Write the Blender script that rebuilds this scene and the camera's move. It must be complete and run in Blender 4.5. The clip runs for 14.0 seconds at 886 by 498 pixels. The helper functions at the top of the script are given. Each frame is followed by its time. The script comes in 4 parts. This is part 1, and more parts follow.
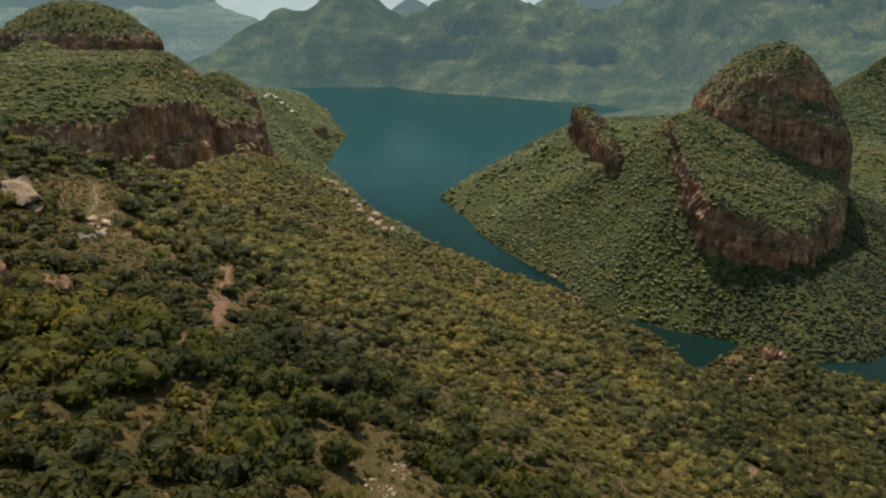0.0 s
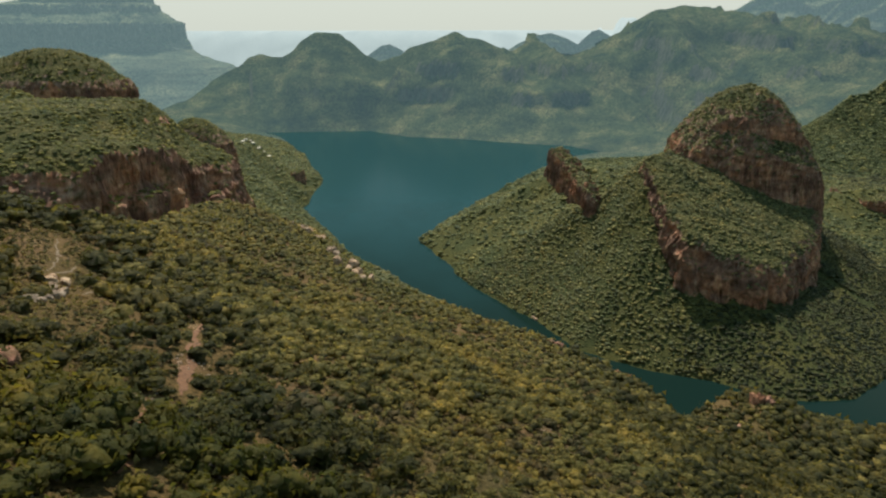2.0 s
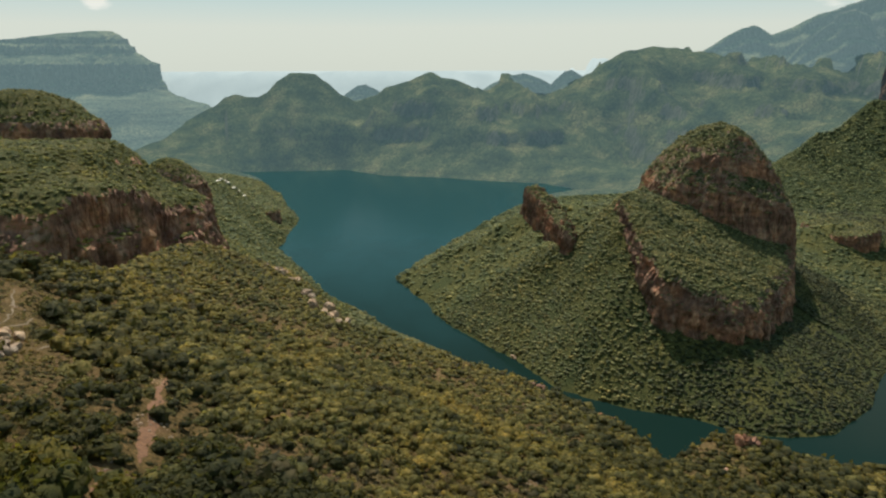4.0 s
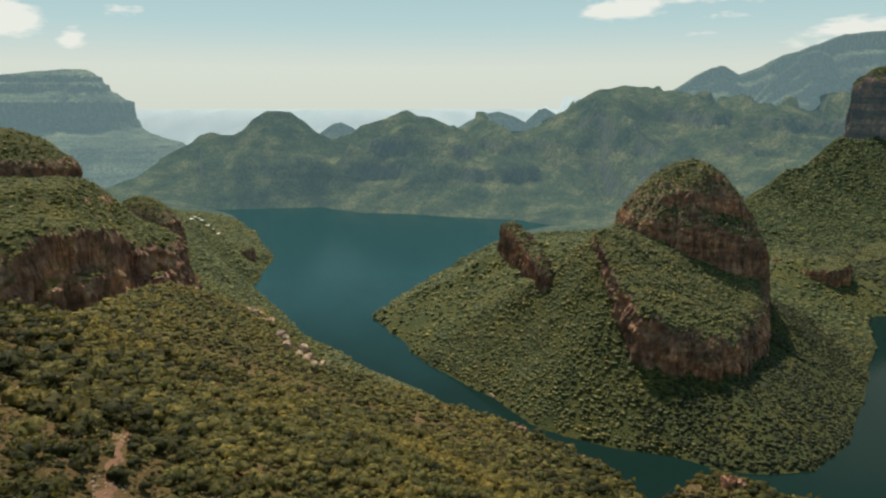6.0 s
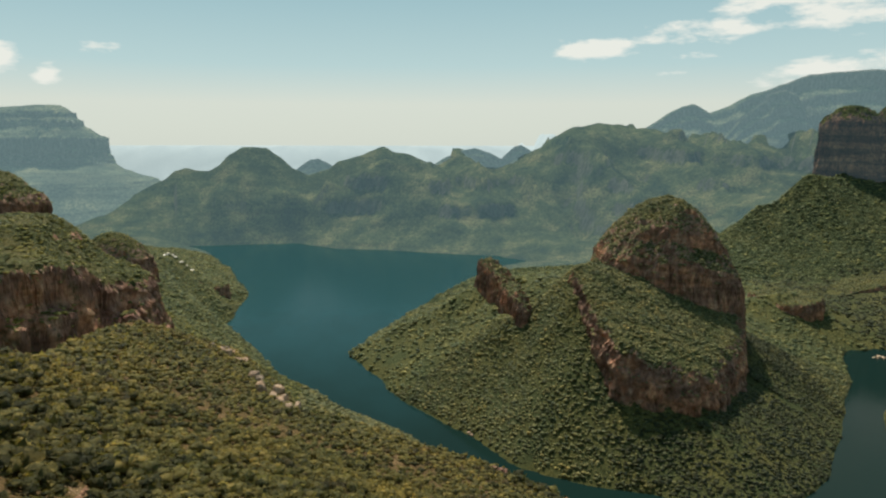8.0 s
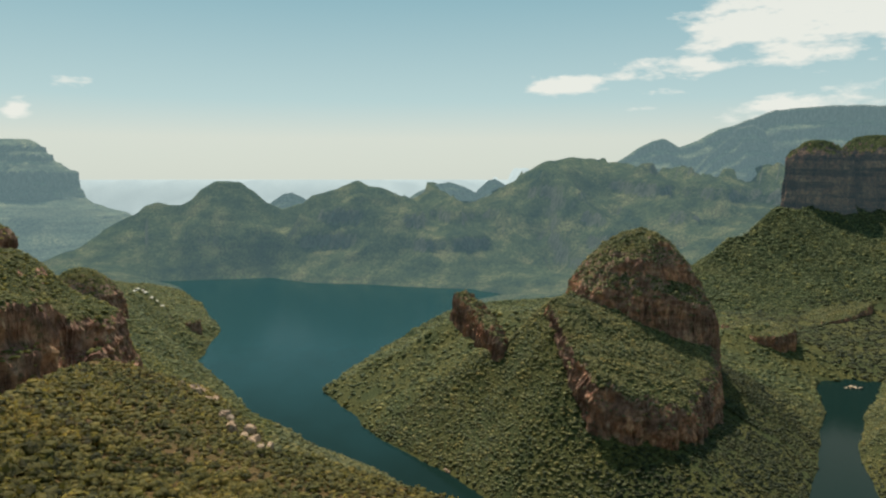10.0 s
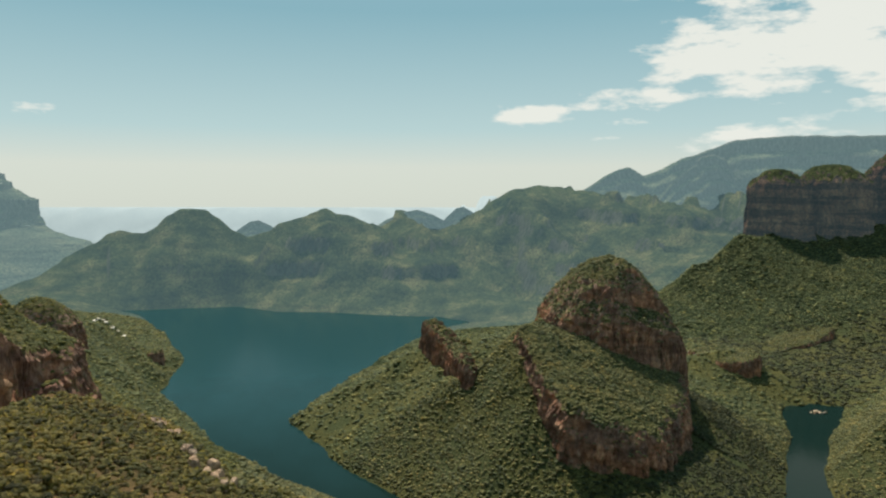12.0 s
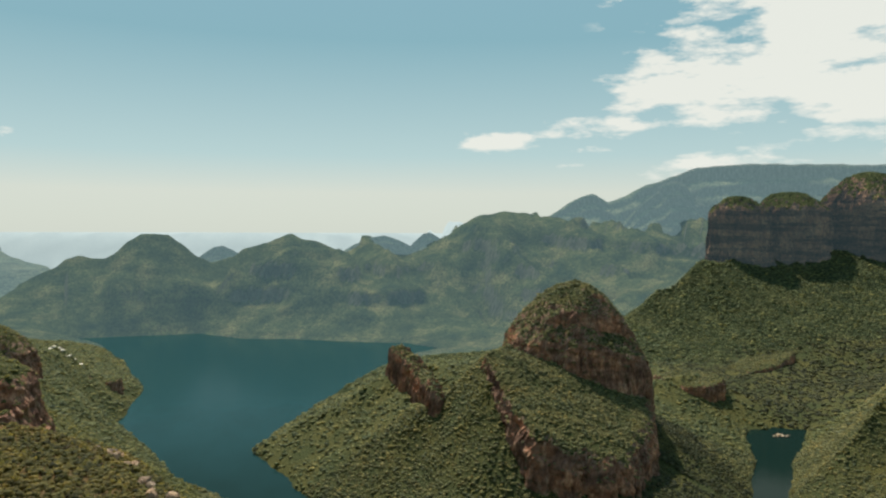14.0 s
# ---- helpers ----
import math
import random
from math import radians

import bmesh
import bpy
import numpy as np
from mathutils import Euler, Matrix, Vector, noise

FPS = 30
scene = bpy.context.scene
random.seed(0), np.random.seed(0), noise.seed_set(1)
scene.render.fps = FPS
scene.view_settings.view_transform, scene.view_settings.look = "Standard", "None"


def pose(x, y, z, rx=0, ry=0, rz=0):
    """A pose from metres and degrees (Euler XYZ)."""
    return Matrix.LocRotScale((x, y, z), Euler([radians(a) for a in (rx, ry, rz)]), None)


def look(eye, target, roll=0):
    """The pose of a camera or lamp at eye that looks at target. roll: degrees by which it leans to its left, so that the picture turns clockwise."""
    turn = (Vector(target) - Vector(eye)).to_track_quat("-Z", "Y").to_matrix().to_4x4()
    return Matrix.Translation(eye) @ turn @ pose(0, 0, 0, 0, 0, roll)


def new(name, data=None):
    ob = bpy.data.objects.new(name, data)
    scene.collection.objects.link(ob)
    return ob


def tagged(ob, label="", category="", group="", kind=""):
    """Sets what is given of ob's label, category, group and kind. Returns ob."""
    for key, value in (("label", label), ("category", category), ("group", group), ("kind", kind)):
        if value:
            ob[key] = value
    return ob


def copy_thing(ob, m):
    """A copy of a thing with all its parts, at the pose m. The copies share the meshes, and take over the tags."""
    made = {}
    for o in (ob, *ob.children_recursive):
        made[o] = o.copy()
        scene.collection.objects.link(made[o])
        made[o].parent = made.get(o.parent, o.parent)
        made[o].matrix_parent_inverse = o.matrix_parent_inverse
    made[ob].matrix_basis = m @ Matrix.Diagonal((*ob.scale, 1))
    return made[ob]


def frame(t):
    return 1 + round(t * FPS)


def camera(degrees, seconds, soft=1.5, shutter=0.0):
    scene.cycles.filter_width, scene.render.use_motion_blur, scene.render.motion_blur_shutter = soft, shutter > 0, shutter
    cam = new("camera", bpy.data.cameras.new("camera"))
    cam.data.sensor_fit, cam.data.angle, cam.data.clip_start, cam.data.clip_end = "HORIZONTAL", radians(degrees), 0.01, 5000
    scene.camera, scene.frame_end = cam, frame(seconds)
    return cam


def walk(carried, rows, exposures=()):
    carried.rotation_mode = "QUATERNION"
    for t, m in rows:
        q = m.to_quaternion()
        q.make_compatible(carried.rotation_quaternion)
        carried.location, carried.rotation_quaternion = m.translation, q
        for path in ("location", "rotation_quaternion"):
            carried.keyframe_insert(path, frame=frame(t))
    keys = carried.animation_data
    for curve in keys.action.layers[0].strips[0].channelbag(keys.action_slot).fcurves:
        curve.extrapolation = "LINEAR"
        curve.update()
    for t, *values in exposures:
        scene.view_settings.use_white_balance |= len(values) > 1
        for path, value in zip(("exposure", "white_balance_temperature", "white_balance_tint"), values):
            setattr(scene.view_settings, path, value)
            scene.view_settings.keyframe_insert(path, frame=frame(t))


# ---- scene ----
# seconds, eye in metres, then pitch, lean and heading in degrees
cam = camera(62.84, 14.0, soft=2.2)
ROWS = [
    (0.0, 0.00, 0.00, 528.00, -20.37, -0.16, -0.00),
    (0.5, -0.10, 2.42, 528.06, -19.54, -0.06, -0.42),
    (1.0, -0.19, 4.80, 528.11, -18.67, 0.01, -0.89),
    (1.5, -0.29, 7.15, 528.13, -17.90, 0.07, -1.36),
    (2.0, -0.38, 9.46, 528.14, -17.08, 0.10, -1.85),
    (2.5, -0.48, 11.73, 528.13, -16.36, 0.13, -2.32),
    (3.0, -0.57, 13.96, 528.10, -15.59, 0.14, -2.81),
    (5.5, -1.05, 24.57, 527.71, -11.97, 0.13, -5.19),
    (6.0, -1.15, 26.58, 527.58, -11.23, 0.10, -5.67),
    (6.5, -1.24, 28.55, 527.43, -10.53, 0.05, -6.11),
    (7.0, -1.34, 30.48, 527.26, -9.79, -0.03, -6.58),
    (7.5, -1.43, 32.38, 527.08, -9.11, -0.07, -7.03),
    (8.0, -1.53, 34.24, 526.88, -8.41, -0.07, -7.51),
    (10.5, -2.01, 42.97, 525.61, -5.17, -0.04, -10.13),
    (11.0, -2.10, 44.61, 525.30, -4.62, -0.09, -10.77),
    (11.5, -2.20, 46.20, 524.98, -4.10, -0.08, -11.41),
    (12.0, -2.29, 47.76, 524.64, -3.56, -0.07, -12.06),
    (12.5, -2.39, 49.28, 524.28, -3.05, -0.10, -12.69),
    (13.0, -2.49, 50.77, 523.91, -2.53, -0.13, -13.36),
    (13.5, -2.58, 52.21, 523.51, -2.05, -0.16, -14.00),
    (14.0, -2.68, 53.62, 523.10, -1.51, -0.20, -14.71),
]
walk(cam, [(t, pose(x, y, z, 90 + pitch, lean, heading)) for t, x, y, z, pitch, lean, heading in ROWS])

# ---------------------------------------------------------------- light
SUN_ELEVATION, SUN_HEADING = radians(60), radians(-9)     # heading clockwise from +y
world = bpy.data.worlds.new("sky")
scene.world = world
world.use_nodes = True
scene.view_settings.exposure = 0.4


def node(tree, kind, **values):
    n = tree.nodes.new(kind)
    for key, value in values.items():
        if key in n.inputs:
            n.inputs[key].default_value = value
    return n


def maths(t, op, a, b=None, c=None, clamp=False):
    n = t.nodes.new("ShaderNodeMath")
    n.operation, n.use_clamp = op, clamp
    for i, v in enumerate((a, b, c)):
        if v is None:
            continue
        if isinstance(v, (int, float)):
            n.inputs[i].default_value = v
        else:
            t.links.new(v, n.inputs[i])
    return n.outputs[0]


# heading and height of each bank of cloud in degrees, its half width and half height, and how thick it is
CLOUDS = [(47, 18.5, 17, 11.5, 1.0), (36, 10.6, 9.5, 3.6, 0.85), (48, 9.4, 13, 3.0, 1.0), (19.1, 6.8, 3.8, 1.2, 0.85), (27, 7.9, 6.6, 1.0, 0.62), (26, 6.3, 2.4, 0.5, 0.6), (35.6, 4.8, 6.8, 1.2, 0.85), (24.5, 5.0, 1.6, 0.35, 0.45),
          (-24, 5.6, 2.6, 1.5, 0.95), (-20.6, 4.5, 1.3, 0.9, 0.8), (-17.6, 6.3, 2.0, 0.7, 0.5)]


def build_sky():
    t = world.node_tree
    t.nodes.clear()
    sky = t.nodes.new("ShaderNodeTexSky")
    sky.sky_type, sky.sun_disc = "NISHITA", False
    sky.sun_elevation, sky.sun_rotation = SUN_ELEVATION, SUN_HEADING
    sky.altitude, sky.air_density, sky.dust_density, sky.ozone_density = 600, 1.0, 0.6, 2.0
    way = t.nodes.new("ShaderNodeTexCoord").outputs["Generated"]
    parts = t.nodes.new("ShaderNodeSeparateXYZ")
    t.links.new(way, parts.inputs[0])
    x, y, z = parts.outputs
    # pale haze low in the sky, blue-green higher up
    air = t.nodes.new("ShaderNodeValToRGB")
    e = air.color_ramp.elements
    stops = [(0.0, (6.3, 6.8, 6.1)), (0.05, (6.6, 7.0, 6.2)), (0.1, (4.7, 6.3, 6.25)), (0.25, (2.45, 4.45, 5.0)), (0.6, (2.7, 4.5, 5.7)), (1.0, (2.3, 4.1, 5.7))]
    while len(e) < len(stops):
        e.new(0.5)
    for i, (p, c) in enumerate(stops):
        e[i].position, e[i].color = p, (*c, 1)
    t.links.new(z, air.inputs[0])
    blend = t.nodes.new("ShaderNodeMix")
    blend.data_type = "RGBA"
    blend.inputs[0].default_value = 0.92
    t.links.new(sky.outputs[0], blend.inputs[6])
    t.links.new(air.outputs[0], blend.inputs[7])
    # clouds
    shift = node(t, "ShaderNodeMapping", Scale=(1, 1, 3.2))
    t.links.new(way, shift.inputs[0])
    n = node(t, "ShaderNodeTexNoise", Scale=13.0, Detail=12.0, Roughness=0.6)
    t.links.new(shift.outputs[0], n.inputs["Vector"])
    cover = None
    for head, high, wide, tall, thick in CLOUDS:
        h = radians(head)
        ahead = maths(t, "ADD", maths(t, "MULTIPLY", x, math.sin(h)), maths(t, "MULTIPLY", y, math.cos(h)))
        side = maths(t, "SUBTRACT", maths(t, "MULTIPLY", x, math.cos(h)), maths(t, "MULTIPLY", y, math.sin(h)))
        u = maths(t, "DIVIDE", side, math.sin(radians(wide)))
        v = maths(t, "DIVIDE", maths(t, "SUBTRACT", z, math.sin(radians(high))), math.sin(radians(tall)))
        r = maths(t, "SQRT", maths(t, "ADD", maths(t, "MULTIPLY", u, u), maths(t, "MULTIPLY", v, v)))
        m = maths(t, "MULTIPLY", maths(t, "SUBTRACT", 1.25, r, clamp=True), maths(t, "GREATER_THAN", ahead, 0.0))
        m = maths(t, "MULTIPLY", m, thick)
        cover = m if cover is None else maths(t, "MAXIMUM", cover, m)
    fluff = maths(t, "ADD", maths(t, "MULTIPLY", cover, 1.5), maths(t, "MULTIPLY", maths(t, "SUBTRACT", n.outputs[0], 0.64), 3.6))
    alpha = maths(t, "MULTIPLY", fluff, 2.0, clamp=True)
    alpha = maths(t, "MULTIPLY", alpha, maths(t, "MULTIPLY", cover, 6.0, clamp=True))
    cloud = t.nodes.new("ShaderNodeRGB")
    cloud.outputs[0].default_value = (8.3, 8.4, 7.7, 1)
    full = t.nodes.new("ShaderNodeMix")
    full.data_type = "RGBA"
    t.links.new(maths(t, "MULTIPLY", alpha, 0.93), full.inputs[0])
    t.links.new(blend.outputs[2], full.inputs[6])
    t.links.new(cloud.outputs[0], full.inputs[7])
    back = node(t, "ShaderNodeBackground", Strength=0.077)
    out = t.nodes.new("ShaderNodeOutputWorld")
    t.links.new(full.outputs[2], back.inputs["Color"])
    t.links.new(back.outputs[0], out.inputs["Surface"])


build_sky()
sun = new("sun", bpy.data.lights.new("sun", "SUN"))
sun.data.energy, sun.data.angle, sun.data.color = 4.5, radians(0.55), (1.0, 0.945, 0.85)
SUN_WAY = Vector((math.sin(SUN_HEADING) * math.cos(SUN_ELEVATION), math.cos(SUN_HEADING) * math.cos(SUN_ELEVATION), math.sin(SUN_ELEVATION)))
sun.matrix_world = look(tuple(SUN_WAY * 3000), (0, 0, 0))


# ---------------------------------------------------------------- materials
def material(name):
    m = bpy.data.materials.new(name)
    m.use_nodes = True
    t = m.node_tree
    return m, t, t.nodes["Principled BSDF"]


def link(t, a, out, b, name):
    t.links.new(a.outputs[out], b.inputs[name])


def coords(t):
    g = t.nodes.new("ShaderNodeNewGeometry")
    return g, "Position"


def noise_node(t, scale, detail=5.0, rough=0.6, stretch=None):
    g, o = coords(t)
    n = node(t, "ShaderNodeTexNoise", Scale=scale, Detail=detail, Roughness=rough)
    if stretch:
        mp = node(t, "ShaderNodeMapping", Scale=stretch)
        link(t, g, o, mp, "Vector")
        link(t, mp, 0, n, "Vector")
    else:
        link(t, g, o, n, "Vector")
    return n


def ramp(t, source, out, stops):
    r = t.nodes.new("ShaderNodeValToRGB")
    e = r.color_ramp.elements
    while len(e) < len(stops):
        e.new(0.5)
    for i, (p, c) in enumerate(stops):
        e[i].position, e[i].color = p, (*c, 1)
    link(t, source, out, r, "Fac")
    return r


def mix(t, a, b, fac, fac_out=0, kind="MIX"):
    m = t.nodes.new("ShaderNodeMix")
    m.data_type, m.blend_type = "RGBA", kind
    t.links.new(a.outputs[0], m.inputs[6])
    t.links.new(b.outputs[0], m.inputs[7])
    if isinstance(fac, float):
        m.inputs[0].default_value = fac
    else:
        t.links.new(fac.outputs[fac_out], m.inputs[0])
    return m


def bump(t, p, source, out, strength, distance):
    b = node(t, "ShaderNodeBump", Strength=strength, Distance=distance)
    link(t, source, out, b, "Height")
    link(t, b, 0, p, "Normal")
    return b


def steep_rock(t, colour, tone, low=0.42, high=0.56):
    """Bare rock where the ground is too steep for soil."""
    g = t.nodes.new("ShaderNodeNewGeometry")
    z = t.nodes.new("ShaderNodeSeparateXYZ")
    link(t, g, "True Normal", z, 0)
    steep = ramp(t, z, 2, [(low, (1, 1, 1)), (high, (0, 0, 0))])
    n = noise_node(t, 0.06, 7, 0.7, (1, 1, 0.4))
    rock = ramp(t, n, 0, [(0.3, tuple(0.4 * v for v in tone)), (0.55, tone), (0.75, tuple(1.6 * v for v in tone))])
    m = t.nodes.new("ShaderNodeMix")
    m.data_type = "RGBA"
    t.links.new(steep.outputs[0], m.inputs[0])
    t.links.new(colour.outputs[2], m.inputs[6])
    t.links.new(rock.outputs[0], m.inputs[7])
    return m


# bare patches on the hillside: place and radius
BARE = [(-52, 133, 3.2), (-64, 202, 3.6), (-54, 163, 4.5), (-46, 110, 2.6), (-9, 92, 3.0), (-7, 101, 2.6), (98, 188, 2.2), (-111, 226, 1.8), (40, 215, 2.6), (14, 140, 2.0), (60, 160, 2.0)]


def ground_material():
    m, t, p = material("bushveld soil and grass")
    fine = noise_node(t, 0.8, 9, 0.75)
    grass = ramp(t, fine, 0, [(0.3, (0.034, 0.026, 0.012)), (0.48, (0.085, 0.06, 0.024)), (0.6, (0.14, 0.092, 0.04)), (0.72, (0.24, 0.15, 0.078))])
    wide = noise_node(t, 0.006, 4, 0.5)
    season = ramp(t, wide, 0, [(0.35, (0.75, 0.85, 0.75)), (0.6, (1.25, 1.1, 0.9))])
    grass = mix(t, grass, season, 1.0, kind="MULTIPLY")
    soil_tone = noise_node(t, 0.12, 6, 0.65)
    soil = ramp(t, soil_tone, 0, [(0.35, (0.1, 0.056, 0.024)), (0.6, (0.15, 0.094, 0.04)), (0.75, (0.21, 0.15, 0.074))])
    where = noise_node(t, 0.035, 7, 0.65)
    mask = ramp(t, where, 0, [(0.51, (0, 0, 0)), (0.62, (1, 1, 1))])
    g, o = coords(t)
    wob = noise_node(t, 0.25, 4, 0.6)
    bare = mask.outputs[0]
    for x, y, r in BARE:
        sub = t.nodes.new("ShaderNodeVectorMath")
        sub.operation = "DISTANCE"
        flat = node(t, "ShaderNodeMapping", Scale=(1, 1, 0))
        link(t, g, o, flat, "Vector")
        t.links.new(flat.outputs[0], sub.inputs[0])
        sub.inputs[1].default_value = (x, y, 0)
        d = maths(t, "ADD", sub.outputs["Value"], maths(t, "MULTIPLY", maths(t, "SUBTRACT", wob.outputs[0], 0.5), 2.2 * r))
        inside = maths(t, "SUBTRACT", 1.6, maths(t, "DIVIDE", d, 0.7 * r), clamp=True)
        bare = maths(t, "MAXIMUM", bare, inside)
    c = t.nodes.new("ShaderNodeMix")
    c.data_type = "RGBA"
    t.links.new(bare, c.inputs[0])
    t.links.new(grass.outputs[2], c.inputs[6])
    t.links.new(soil.outputs[0], c.inputs[7])
    c = steep_rock(t, c, (0.2, 0.125, 0.085))
    t.links.new(c.outputs[2], p.inputs["Base Color"])
    p.inputs["Roughness"].default_value = 0.95
    p.inputs["Specular IOR Level"].default_value = 0.1
    bump(t, p, fine, 0, 0.9, 1.2)
    return m


def rock_material(name, dark, mid, light, lichen=0.35, band=0.05):
    m, t, p = material(name)
    streak = noise_node(t, 0.09, 8, 0.7, (1.0, 1.0, 0.55))
    tone = ramp(t, streak, 0, [(0.3, dark), (0.5, mid), (0.72, light)])
    strata = noise_node(t, band, 6, 0.6, (0.15, 0.15, 3.0))
    layer = ramp(t, strata, 0, [(0.35, (0.55, 0.5, 0.48)), (0.6, (1, 1, 1))])
    tone = mix(t, tone, layer, 0.65, kind="MULTIPLY")
    stain = noise_node(t, 0.022, 5, 0.6)
    shade = ramp(t, stain, 0, [(0.36, (0.62, 0.6, 0.62)), (0.5, (0.95, 0.92, 0.9)), (0.64, (1.5, 1.25, 1.02))])
    c = t.nodes.new("ShaderNodeMix")
    c.data_type, c.blend_type = "RGBA", "MULTIPLY"
    c.inputs[0].default_value = 1.0
    t.links.new(tone.outputs[2], c.inputs[6])
    t.links.new(shade.outputs[0], c.inputs[7])
    moss_where = noise_node(t, 0.11, 8, 0.7)
    mask = ramp(t, moss_where, 0, [(0.52, (0, 0, 0)), (0.62, (lichen, lichen, lichen))])
    green = node(t, "ShaderNodeRGB")
    green.outputs[0].default_value = (0.05, 0.055, 0.018, 1)
    m2 = t.nodes.new("ShaderNodeMix")
    m2.data_type = "RGBA"
    t.links.new(mask.outputs[0], m2.inputs[0])
    t.links.new(c.outputs[2], m2.inputs[6])
    t.links.new(green.outputs[0], m2.inputs[7])
    t.links.new(m2.outputs[2], p.inputs["Base Color"])
    p.inputs["Roughness"].default_value = 0.9
    p.inputs["Specular IOR Level"].default_value = 0.15
    bump(t, p, streak, 0, 1.0, 5.0)
    return m


def leaf_material(name, low, middle, high, per_object=False, leaf_scale=1.6):
    m, t, p = material(name)
    patch = noise_node(t, 0.28 * leaf_scale / 1.6, 3, 0.55)
    tone = ramp(t, patch, 0, [(0.32, low), (0.5, middle), (0.66, high)])
    wide = noise_node(t, 0.017, 5, 0.6)
    stand = ramp(t, wide, 0, [(0.34, (0.68, 0.76, 0.8)), (0.5, (1, 1, 1)), (0.68, (1.32, 1.18, 0.95))])
    tone = mix(t, tone, stand, 1.0, kind="MULTIPLY")
    if per_object:
        r = t.nodes.new("ShaderNodeObjectInfo")
        vary = ramp(t, r, "Random", [(0.0, (0.55, 0.6, 0.55)), (0.5, (0.9, 0.9, 0.85)), (1.0, (1.35, 1.2, 0.9))])
    else:
        r = t.nodes.new("ShaderNodeNewGeometry")
        vary = ramp(t, r, "Random Per Island", [(0.0, (0.6, 0.62, 0.6)), (0.6, (0.95, 0.95, 0.9)), (1.0, (1.35, 1.2, 1.0))])
    c = t.nodes.new("ShaderNodeMix")
    c.data_type, c.blend_type = "RGBA", "MULTIPLY"
    c.inputs[0].default_value = 1.0
    t.links.new(tone.outputs[2], c.inputs[6])
    t.links.new(vary.outputs[0], c.inputs[7])
    t.links.new(c.outputs[2], p.inputs["Base Color"])
    p.inputs["Roughness"].default_value = 0.6
    p.inputs["Specular IOR Level"].default_value = 0.25
    tuft = noise_node(t, leaf_scale, 4, 0.7)
    bump(t, p, tuft, 0, 1.0, 1.2 / leaf_scale)
    through_leaf = t.nodes.new("ShaderNodeBsdfTranslucent")
    t.links.new(c.outputs[2], through_leaf.inputs["Color"])
    both = node(t, "ShaderNodeMixShader", Fac=0.5)
    t.links.new(p.outputs[0], both.inputs[1])
    t.links.new(through_leaf.outputs[0], both.inputs[2])
    t.links.new(both.outputs[0], t.nodes["Material Output"].inputs["Surface"])
    return m


def water_material():
    m, t, p = material("deep lake water")
    p.inputs["IOR"].default_value = 1.33
    p.inputs["Specular IOR Level"].default_value = 0.035
    # the open lake is ruffled by the breeze, the narrow channel lies calm
    g, o = coords(t)
    place = t.nodes.new("ShaderNodeSeparateXYZ")
    link(t, g, o, place, 0)
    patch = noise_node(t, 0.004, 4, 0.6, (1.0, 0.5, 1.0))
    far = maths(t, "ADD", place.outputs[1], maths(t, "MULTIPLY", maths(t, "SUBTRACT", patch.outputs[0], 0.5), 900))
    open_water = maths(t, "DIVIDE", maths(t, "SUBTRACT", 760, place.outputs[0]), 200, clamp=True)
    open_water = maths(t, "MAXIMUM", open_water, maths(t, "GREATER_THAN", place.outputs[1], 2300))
    wind_and_sky = maths(t, "MULTIPLY", maths(t, "DIVIDE", maths(t, "SUBTRACT", far, 1250), 1000, clamp=True), open_water)
    t.links.new(maths(t, "ADD", maths(t, "MULTIPLY", wind_and_sky, 0.13), 0.04), p.inputs["Roughness"])
    # turquoise and dark tints paint in the reflected sky and hills
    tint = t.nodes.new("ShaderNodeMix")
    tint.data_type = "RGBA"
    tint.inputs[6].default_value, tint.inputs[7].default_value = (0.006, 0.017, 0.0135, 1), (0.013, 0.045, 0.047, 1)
    t.links.new(wind_and_sky, tint.inputs[0])
    t.links.new(tint.outputs[2], p.inputs["Base Color"])
    wave = noise_node(t, 0.4, 4, 0.6)
    bump(t, p, wave, 0, 0.15, 0.3)
    return m


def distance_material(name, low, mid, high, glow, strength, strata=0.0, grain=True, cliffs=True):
    """Far country: a plain backdrop with the haze's airlight painted in as emission."""
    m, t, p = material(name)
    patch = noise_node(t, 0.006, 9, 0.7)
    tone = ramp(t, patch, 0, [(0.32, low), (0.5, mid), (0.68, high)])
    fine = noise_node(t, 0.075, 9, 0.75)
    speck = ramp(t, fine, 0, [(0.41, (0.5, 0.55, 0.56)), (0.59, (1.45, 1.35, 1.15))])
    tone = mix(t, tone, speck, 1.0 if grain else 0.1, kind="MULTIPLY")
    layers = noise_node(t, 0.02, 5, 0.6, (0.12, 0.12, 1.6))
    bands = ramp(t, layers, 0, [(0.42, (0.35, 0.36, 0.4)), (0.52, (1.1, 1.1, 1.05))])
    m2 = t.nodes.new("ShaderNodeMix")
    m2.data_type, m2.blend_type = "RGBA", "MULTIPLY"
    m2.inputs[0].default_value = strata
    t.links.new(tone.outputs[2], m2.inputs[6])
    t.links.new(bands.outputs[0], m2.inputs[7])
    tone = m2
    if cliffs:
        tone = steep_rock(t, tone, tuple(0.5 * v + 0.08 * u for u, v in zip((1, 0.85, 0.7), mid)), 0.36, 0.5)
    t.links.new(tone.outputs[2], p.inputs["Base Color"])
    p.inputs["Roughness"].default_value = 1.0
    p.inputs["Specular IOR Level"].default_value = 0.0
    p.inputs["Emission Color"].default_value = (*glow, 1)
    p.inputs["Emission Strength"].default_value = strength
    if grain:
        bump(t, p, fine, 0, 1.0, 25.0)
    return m


